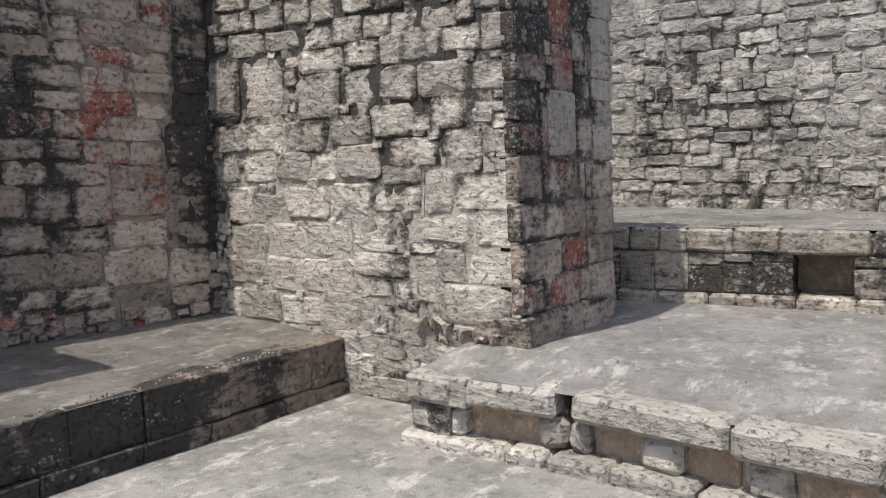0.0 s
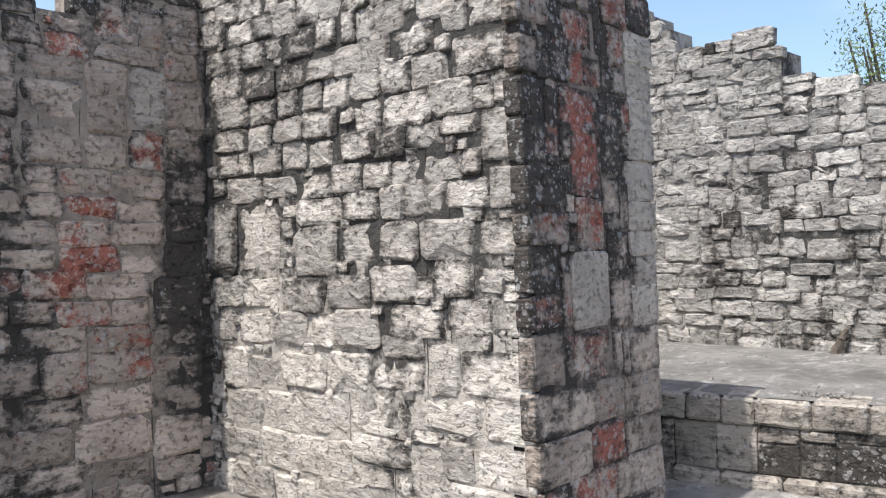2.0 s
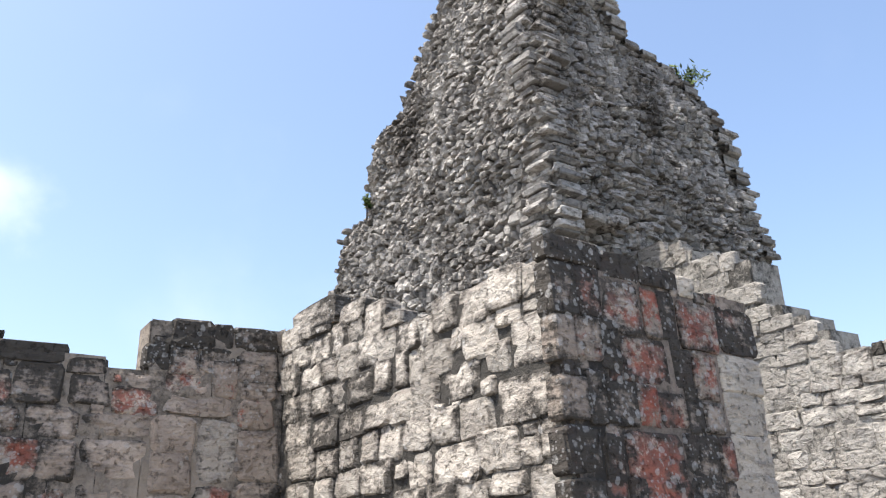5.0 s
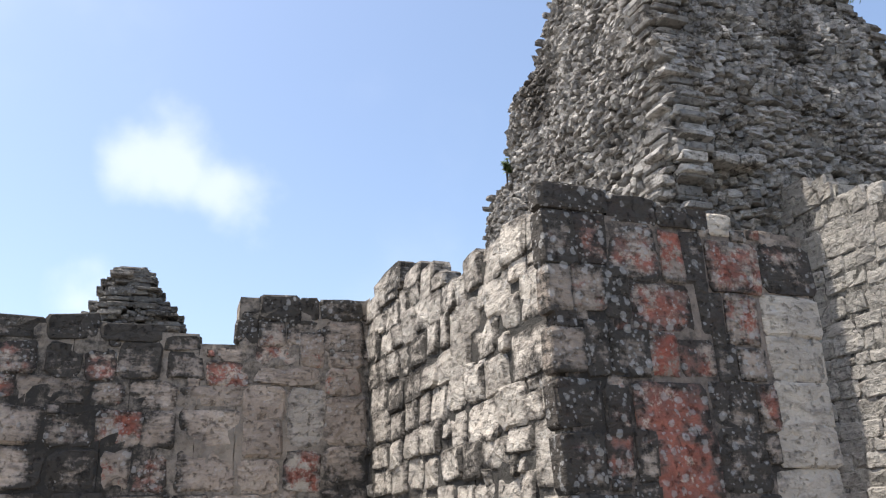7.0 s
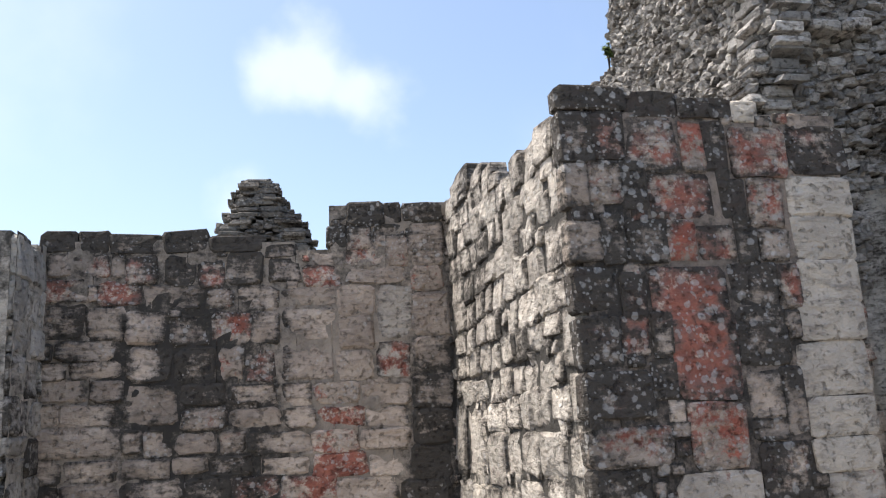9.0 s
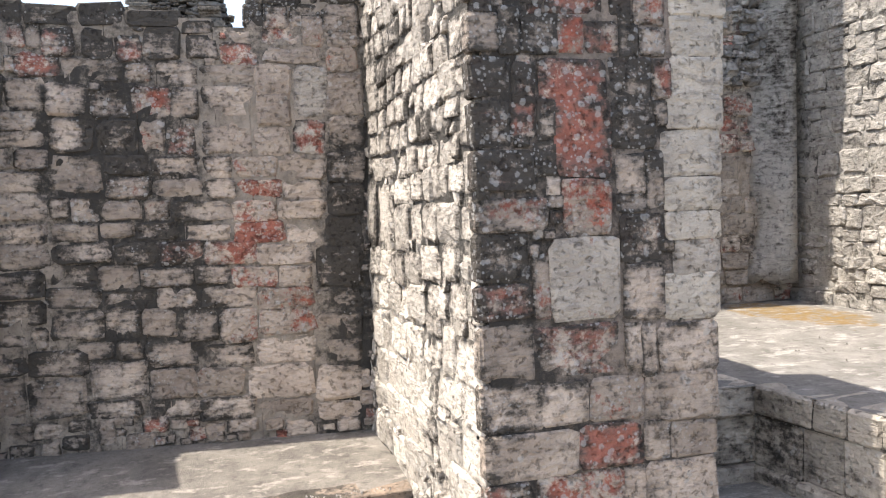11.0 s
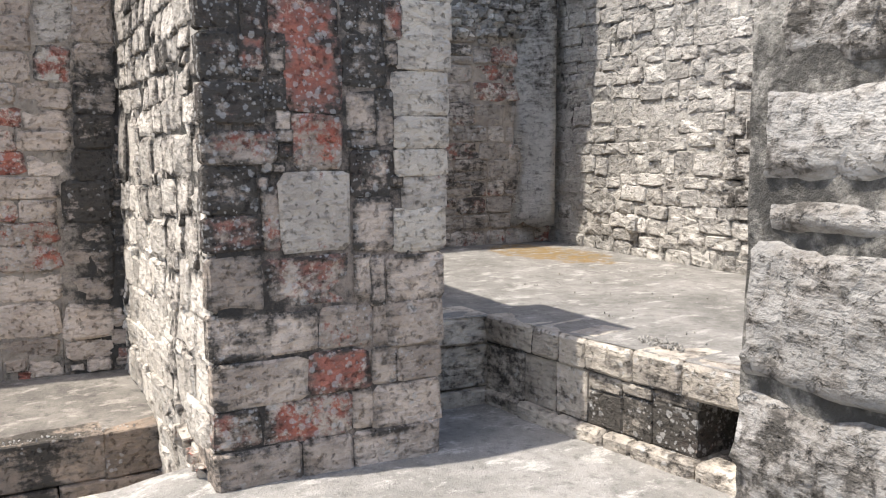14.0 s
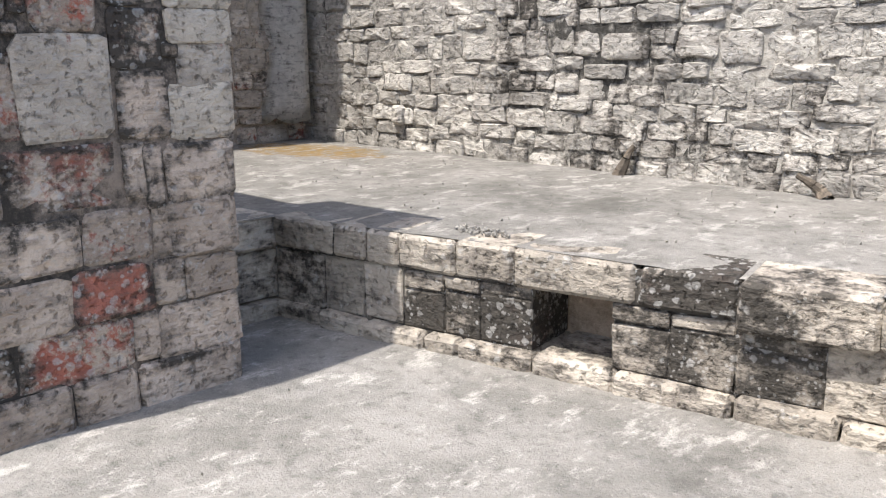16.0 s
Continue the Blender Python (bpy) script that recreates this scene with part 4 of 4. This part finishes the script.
# ---- shaped details of the masonry ----
def jitter_box(x0, x1, y0, y1, z0, z1, rng, amount=0.008, bevel=0.012):
    """A bmesh block with bevelled, slightly shifted corners."""
    bm = bmesh.new()
    bmesh.ops.create_cube(bm, size=1.0)
    for v in bm.verts:
        v.co = Vector((x0 + (x1 - x0) * (v.co.x + 0.5), y0 + (y1 - y0) * (v.co.y + 0.5), z0 + (z1 - z0) * (v.co.z + 0.5)))
        v.co += Vector([rng.uniform(-1, 1) * amount for _ in range(3)])
    bmesh.ops.bevel(bm, geom=bm.edges[:], offset=bevel, segments=1, affect="EDGES")
    return bm


def face_block(face, u0, u1, z0, z1, proud, depth, rng, material, parent, name="block", amount=0.004, bevel=0.006, label=""):
    bm = jitter_box(0, u1 - u0, 0, depth, z0, z1, rng, amount, bevel)
    m = face.matrix(u0, 0, 1, 1, 1, proud)
    bmesh.ops.transform(bm, matrix=m, verts=bm.verts)
    return part(name, bm, material, parent, label)


def bench_front():
    """Coping stones, blocks with the open niche, a thin footing; past the break the coping lies lower."""
    rng = random.Random(14)
    cuts = (0.0, 0.34, 0.51, 0.67, 0.92, 1.17, 1.62, 1.94, 2.33, 2.75, 3.1, 3.45, 3.75)
    for a, b, tone in zip(cuts, cuts[1:], "PPPMPPKMPMPP"):
        low = 0.02 if a >= 1.94 else 0.0
        face_block(front, a + 0.002, b - 0.002, 0.352 - low, BENCH - 0.003, 0.014 + rng.uniform(-0.006, 0.008) + low, 0.3, rng, tones_k[tone], bench, "coping_stone", amount=0.007, bevel=0.014)
    for a, b, split, upper, lower in ((0.0, 0.27, 0, "", "M"), (0.27, 0.48, 0, "", "M"), (0.48, 0.68, 0, "", "P"), (0.68, 0.87, 0.27, "D", "K"), (0.87, 1.03, 0.29, "P", "K"), (1.03, 1.238, 0.30, "D", "K"),
                                      (1.535, 1.735, 0.285, "D", "M"), (1.735, 1.94, 0.30, "P", "K"), (1.94, 2.2, 0.27, "D", "K"), (2.2, 2.45, 0, "", "P"), (2.45, 2.7, 0.27, "D", "M"),
                                      (2.7, 2.95, 0, "", "M"), (2.95, 3.2, 0.28, "P", "K"), (3.2, 3.5, 0, "", "D"), (3.5, 3.75, 0, "", "M")):
        sink = -0.008 + rng.uniform(-0.007, 0.005)
        face_block(front, a + 0.002, b - 0.002, 0.12, (split or 0.35) - 0.004, sink, 0.28, rng, tones_k[lower], bench, amount=0.006, bevel=0.005)
        if split:
            face_block(front, a + 0.004, b - 0.003, split + 0.003, 0.346, sink + rng.uniform(-0.006, 0.004), 0.28, rng, tones_k[upper], bench, amount=0.006, bevel=0.005)
    cuts = (0.0, 0.27, 0.5, 0.8, 0.95, 1.26, 1.56, 1.95, 2.25, 2.6, 2.95, 3.3, 3.75)
    for a, b in zip(cuts, cuts[1:]):
        face_block(front, a + 0.003, b - 0.003, FLOOR - 0.06, 0.118, 0.035 + rng.uniform(-0.012, 0.01), 0.4, rng, tones_k["P"], bench, "footing_stone", amount=0.009, bevel=0.016)
    for a, b in ((0.02, 0.27), (0.28, 0.585)):
        face_block(front_return, a, b, 0.352, BENCH + 0.003, 0.01, 0.28, rng, tones_k["P"], bench, "coping_stone", amount=0.007, bevel=0.012)
        face_block(front_return, a, b, 0.13, 0.346, -0.012, 0.28, rng, tones_k["M"], bench)
        face_block(front_return, a, b, FLOOR - 0.06, 0.122, 0.03, 0.3, rng, tones_k["P"], bench, "footing_stone")


bench_front()


def recess_front():
    rng = random.Random(17)
    for z0, z1 in ((LOWER - 0.02, -0.225), (-0.222, -0.008)):
        u = 0.0
        while u < 2.11:
            w = min(rng.uniform(0.25, 0.6), 2.12 - u)
            face_block(face_r, u + 0.003, u + w - 0.003, z0, z1, (0.022 if z0 < -0.25 else 0.0) + rng.uniform(-0.01, 0.006), 0.2, rng, mat_bench_dark, recess, amount=0.008)
            u += w


recess_front()


def step_front():
    """The doorway's step: a thick nosing with one broken gap, short piers with hollows between, a footing."""
    rng = random.Random(19)
    root = new("door_step")
    tagged(root, "worn stone step with a broken nosing and hollow front", "step")
    span = lambda a, b: Face((edge_x(a), a), (edge_x(b), b))
    length = lambda a, b: math.hypot(edge_x(a) - edge_x(b), a - b)
    for a, b, tone in ((0.33, 0.09, "D"), (0.09, -0.345, "P"), (-0.405, -1.03, "P"), (-1.03, -1.5, "P"), (-1.5, -2.2, "P"), (-2.2, -2.9, "P"), (-2.9, -3.6, "P")):
        face_block(span(a, b), 0.0, length(a, b) - 0.003, -0.115, STEP + 0.002, 0.0, 0.34, rng, tones_s[tone], root, "nosing_stone", amount=0.008, bevel=0.02)
    for a, b, tone in ((0.33, 0.05, "P"), (-0.25, -0.37, "M"), (-0.37, -0.46, "D"), (-0.68, -0.85, "M"), (-1.05, -1.22, "D"), (-1.47, -1.62, "M"), (-1.85, -2.02, "M"), (-2.3, -2.45, "D"), (-2.7, -2.88, "M"), (-3.15, -3.3, "M")):
        face_block(span(a, b), 0.0, length(a, b), -0.25, -0.112, -0.03 + rng.uniform(-0.02, 0.012), 0.2, rng, tones_s[tone], root, "pier", amount=0.016, bevel=0.03)
    for a, b in zip((0.3, -0.36, -1.03, -1.5), (-0.36, -1.03, -1.5, -3.6)):
        face_block(span(a, b), 0.0, length(a, b), -0.26, -0.1, -0.11, 0.2, rng, mat_hollow, root, "hollow_back", amount=0.0)
    cuts = (0.345, -0.14, -0.32, -0.59, -0.92, -1.2, -1.5, -1.9, -2.3, -2.75, -3.2, -3.6)
    for a, b in zip(cuts, cuts[1:]):
        face_block(span(a, b), 0.003, length(a, b) - 0.003, LOWER - 0.03, -0.246, 0.035 + rng.uniform(-0.02, 0.015), 0.25, rng, tones_s["P"], root, "footing_stone", amount=0.01, bevel=0.018)
    side = Face((0.0, 0.337), (-0.46, 0.337))
    face_block(side, 0.0, 0.44, -0.3, -0.118, -0.02, 0.2, rng, mat_bench, root, "side_block")
    face_block(side, 0.0, 0.45, -0.115, 0.0, 0.0, 0.3, rng, tones_s["D"], root, "nosing_stone")


mat_step = stone_material("step_stone", (0.46, 0.43, 0.38), (0.33, 0.31, 0.28), 0.36, seed=41, tint=0.15)
tones_s = stone_tones("limestone_step", (0.58, 0.53, 0.46), (0.40, 0.365, 0.32), 41, edge_dark=0.0)
step_front()


def jamb_footing():
    rng = random.Random(23)
    for x0, x1 in ((-0.005, 0.325), (0.33, 0.535), (0.54, 0.915)):
        face_block(face_e, x0, x1, FLOOR - 0.08, 0.19, 0.016, 0.3, rng, tones_e["M"], wall_e, "footing_stone", bevel=0.014)


jamb_footing()


def small_masonry():
    rng = random.Random(29)
    face_block(face_b, 1.24, 1.34, 0.66, 0.80, 0.06, 0.1, rng, tones_b["P"], wall_b, "spout_stone", bevel=0.02, amount=0.012)
    for u0, u1, z0, z1 in ((2.14, 2.36, -0.02, 0.14), (2.38, 2.62, -0.05, 0.10)):
        bm = bmesh.new()
        n = 15
        rows = []
        for k in range(n):
            u = u0 + (u1 - u0) * k / (n - 1)
            top = z1 + 0.05 * noise.noise((u * 14, z1, 1)) - 0.05 * (k % 5 == 2)
            rows.append([bm.verts.new(face_a.at(u, top - 0.028 + 0.01 * noise.noise((u * 9, 2, 2)), 0.0)), bm.verts.new(face_a.at(u, top, 0.036 + 0.012 * noise.noise((u * 20, 4, 4)))), bm.verts.new(face_a.at(u, top + 0.006, -0.03))])
        for a, c in zip(rows, rows[1:]):
            for i in range(2):
                bm.faces.new((a[i], c[i], c[i + 1], a[i + 1]))
        part("plaster_crust", bm, mat_patch, wall_a, "ragged rest of pale plaster")


small_masonry()


def tower_ledge():
    """Paler dressed stones left in the tower's corner, in a band that rises towards it."""
    rng = random.Random(37)
    west, south = Face((2.60, 3.75), (2.60, 2.72)), Face((2.60, 2.72), (3.5, 2.72))
    for face, rising in ((west, True), (south, False)):
        u = 0.0
        while u < face.length - 0.05:
            w = min(rng.uniform(0.07, 0.17), face.length - u)
            k = (u + w / 2) / face.length if rising else 1 - (u + w / 2) / face.length
            z = 4.12 + rng.uniform(-0.05, 0.05)
            for _ in range(1 + int(1.25 * k)):
                hh = rng.uniform(0.055, 0.1)
                face_block(face, u, u + w, z, z + hh - 0.008, rng.uniform(-0.04, 0.03), 0.3, rng, mat_ledge, tower, "ledge_stone", amount=0.018, bevel=0.016)
                z += hh
            u += w


tower_ledge()


def root_stub(x, y, height, lean, seed):
    """A dark bent root that leans on the wall."""
    rng = random.Random(seed)
    bm = bmesh.new()
    pts = [Vector((0, 0, 0))]
    for k in range(5):
        pts.append(pts[-1] + Vector((rng.uniform(0.0, 0.015), lean * (0.4 + 0.25 * k) + rng.uniform(-0.01, 0.01), height / 5)))
    for k in range(5):
        r = 0.04 * (1 - k / 7)
        twig(bm, pts[k], pts[k + 1], r, r * 0.85, 7)
    ob = part("root", bm, mat_bark, None)
    ob.location = (x, y, BENCH - 0.01)
    tagged(ob, "dark dead root at the foot of the sunlit wall", "root")


def rubble_heap(name, label, cx, cy, z, rx, ry, count, size, seed, material):
    rng = random.Random(seed)
    verts, faces = [], []
    for _ in range(count):
        a, r = rng.uniform(0, 2 * math.pi), math.sqrt(rng.random())
        s = size * rng.uniform(0.4, 1.3)
        m = Matrix.Translation((cx + rx * r * math.cos(a), cy + ry * r * math.sin(a), z + s * 0.25)) @ Euler([rng.uniform(0, 6) for _ in range(3)]).to_matrix().to_4x4() @ Matrix.Diagonal((s, s * 0.8, s * 0.6, 1))
        base = len(verts)
        verts += [tuple(m @ Vector(v)) for v in ((0.5, 0, 0), (-0.5, 0.1, 0), (0, 0.5, 0.1), (0, -0.5, 0), (0.1, 0, 0.5), (0, 0.1, -0.5))]
        faces += [tuple(base + i for i in f) for f in ((0, 2, 4), (2, 1, 4), (1, 3, 4), (3, 0, 4), (2, 0, 5), (1, 2, 5), (3, 1, 5), (0, 3, 5))]
    ob = new(name, mesh_of(name, verts, faces, material))
    return tagged(ob, label, "rubble", kind="stuff")


# ---- plants ----
def leaf_material(name, base):
    m = Nodes(name)
    col = m.mix(m.per_island(), base, tuple(c * 1.9 for c in base))
    return m.finish(col, None, rough=0.6)


mat_leaf = leaf_material("dry_green_leaves", (0.07, 0.10, 0.03))
mat_bark = plaster_material("bark", (0.16, 0.13, 0.10), (0.09, 0.075, 0.06), seed=51)


def twig(bm, a, b, r0, r1, sides=5):
    a, b = Vector(a), Vector(b)
    axis = (b - a).normalized()
    s = axis.orthogonal().normalized()
    t = axis.cross(s)
    rings = []
    for p, r in ((a, r0), (b, r1)):
        rings.append([bm.verts.new(p + (s * math.cos(2 * math.pi * k / sides) + t * math.sin(2 * math.pi * k / sides)) * r) for k in range(sides)])
    for k in range(sides):
        bm.faces.new((rings[0][k], rings[0][(k + 1) % sides], rings[1][(k + 1) % sides], rings[1][k]))


def plant(name, label, category, base, height, spread, stems, leaves, size, seed, stem_part="stem", leaf_part="leaves"):
    rng = random.Random(seed)
    root = new(name)
    root.location = base
    tagged(root, label, category)
    wood, green = bmesh.new(), bmesh.new()
    tips = []
    for _ in range(stems):
        p = Vector((rng.uniform(-0.1, 0.1) * spread, rng.uniform(-0.1, 0.1) * spread, 0))
        q = Vector((rng.uniform(-1, 1) * spread, rng.uniform(-1, 1) * spread, height * rng.uniform(0.55, 1.0)))
        mid = p.lerp(q, 0.5) + Vector((0, 0, height * 0.12))
        r = 0.012 * height + 0.002
        twig(wood, p, mid, r, r * 0.6)
        twig(wood, mid, q, r * 0.6, r * 0.2)
        tips.append((mid, q))
    for _ in range(leaves):
        a, b = rng.choice(tips)
        c = a.lerp(b, rng.uniform(0.1, 1.1)) + Vector([rng.gauss(0, 0.16) * spread for _ in range(3)])
        d = Vector([rng.uniform(-1, 1) for _ in range(3)]).normalized()
        e = d.orthogonal().normalized() * size * 0.32
        d *= size * rng.uniform(0.6, 1.2)
        green.faces.new([green.verts.new(c + v) for v in (-d, e, d, -e)])
    part(stem_part, wood, mat_bark, root)
    tagged(part(leaf_part, green, mat_leaf, root), kind="stuff")
    return root


plant("shrub", "small green shrub rooted in the tower's shoulder", "plant", (4.85, 2.96, 5.86), 0.5, 0.24, 7, 330, 0.05, 3)
plant("shrub", "dark little weed on the tower's edge", "plant", (2.66, 5.74, 5.08), 0.36, 0.08, 5, 190, 0.04, 4)
for k, (x, y, h) in enumerate(((7.3, 0.3, 4.0), (8.0, -1.1, 4.2))):
    plant("tree", "thin pale green tree behind the back wall", "tree", (x, y, LOWER), h, 0.75, 30, 9000, 0.034, 31 + k, "trunk", "crown")


# ---- small things ----
def plaster_strip():
    """A rest of grey plaster across the corner, hollow at its foot."""
    bm = bmesh.new()
    rows = 20
    grid = []
    a, c = Vector((3.30, 3.09, 0)), Vector((3.57, 2.87, 0))
    for j in range(rows + 1):
        z = 0.64 + 2.3 * j / rows
        row = []
        for i in range(7):
            k = i / 6
            v = a.lerp(c, k) + Vector((0.14 * noise.noise((z * 2.3, 1, 0)) * (1 - k), 0, 0))
            v += Vector((-0.6, -0.75, 0)) * 0.02 * noise.noise((k * 3, z * 3, 2))
            row.append(bm.verts.new((v.x, v.y, z + (0.05 * noise.noise((k * 5, 3, 3)) if j == 0 else 0))))
        grid.append(row)
    for j in range(rows):
        for i in range(6):
            f = bm.faces.new((grid[j][i], grid[j][i + 1], grid[j + 1][i + 1], grid[j + 1][i]))
            f.smooth = True
    bmesh.ops.solidify(bm, geom=bm.faces[:], thickness=-0.1)
    part("plaster_rest", bm, mat_rest, wall_n, "upright rest of grey plaster")


plaster_strip()

root_stub(3.42, 0.02, 0.17, -0.012, 4)
root_stub(3.34, -1.12, 0.1, 0.03, 6)
rubble_heap("gravel", "crumbled plaster on the bench edge", 1.73, -0.42, BENCH, 0.05, 0.13, 90, 0.022, 5, mat_step)
rubble_heap("gravel", "grit scattered on the step floor", 0.6, -1.4, FLOOR, 1.0, 1.3, 130, 0.012, 6, mat_step)
rubble_heap("gravel", "crumbs along the recess bench edge", -0.9, 1.13, -0.005, 0.85, 0.035, 110, 0.015, 7, mat_ledge)
rubble_heap("gravel", "grit lying on the bench top", 2.6, 0.2, BENCH, 0.8, 1.8, 120, 0.014, 8, mat_step)

# ---- the stones of the walls ----
set_stones(wall_a, face_a, stones_a, lib_a, 101, gap=-0.017, proud=0.009, turn=2.6)
set_stones(wall_a, face_a, edge_stones_a, lib_a_edge, 111, gap=0.002, proud=0.004)
set_stones(wall_e, face_e, stones_e, lib_e, 102, gap=-0.009, depth=0.07, proud=0.006, turn=1.5)
set_stones(wall_c, face_c, stones_c, lib_c, 103, gap=-0.012, proud=0.008)
set_stones(wall_d, face_d, stones_d, lib_b, 104)
set_stones(wall_b, face_b, stones_b, lib_b, 105, near=(3.0, 1.0), gap=0.001, proud=0.009, depth=0.08, turn=3.5)
set_stones(wall_n, face_n, stones_n, lib_n, 106)


def pier_blocks():
    """Big rough blocks: pitted faces with broken, rounded edges."""
    rng = random.Random(107)
    for u, z, w, h, tone in stones_p:
        nu, nz = max(6, int(w / 0.016)), max(4, int(h / 0.016))
        nu = min(nu, 26)
        seed, proud = rng.uniform(0, 50), rng.uniform(-0.002, 0.012)
        bm = bmesh.new()
        grid = []
        for j in range(nz + 1):
            line_of = []
            for i in range(nu + 1):
                a, b = w * i / nu, h * j / nz
                p = (a * 9 + seed, b * 9, seed)
                rim = min(a, w - a, b, h - b)
                out = proud - 0.03 * max(0.0, 1 - rim / 0.022) ** 2 + 0.006 * noise.noise(p) + 0.010 * noise.noise((a * 26, b * 34, seed)) + 0.006 * noise.noise((a * 60, b * 75, seed))
                line_of.append(bm.verts.new(face_p.at(u - w / 2 + a + 0.006 * noise.noise((b * 20, seed, 3)), z - h / 2 + b + 0.006 * noise.noise((a * 14, seed, 5)), out)))
            grid.append(line_of)
        for j in range(nz):
            for i in range(nu):
                f = bm.faces.new((grid[j][i], grid[j][i + 1], grid[j + 1][i + 1], grid[j + 1][i]))
                f.smooth = True
        edge = [grid[0][i] for i in range(nu + 1)] + [grid[j][nu] for j in range(1, nz + 1)] + [grid[nz][i] for i in range(nu - 1, -1, -1)] + [grid[j][0] for j in range(nz - 1, 0, -1)]
        deep = [bm.verts.new(v.co - face_p.n * 0.1) for v in edge]
        for k in range(len(edge)):
            n = (k + 1) % len(edge)
            bm.faces.new((edge[n], edge[k], deep[k], deep[n]))
        part("stone", bm, tones_p[tone], wall_p)


pier_blocks()
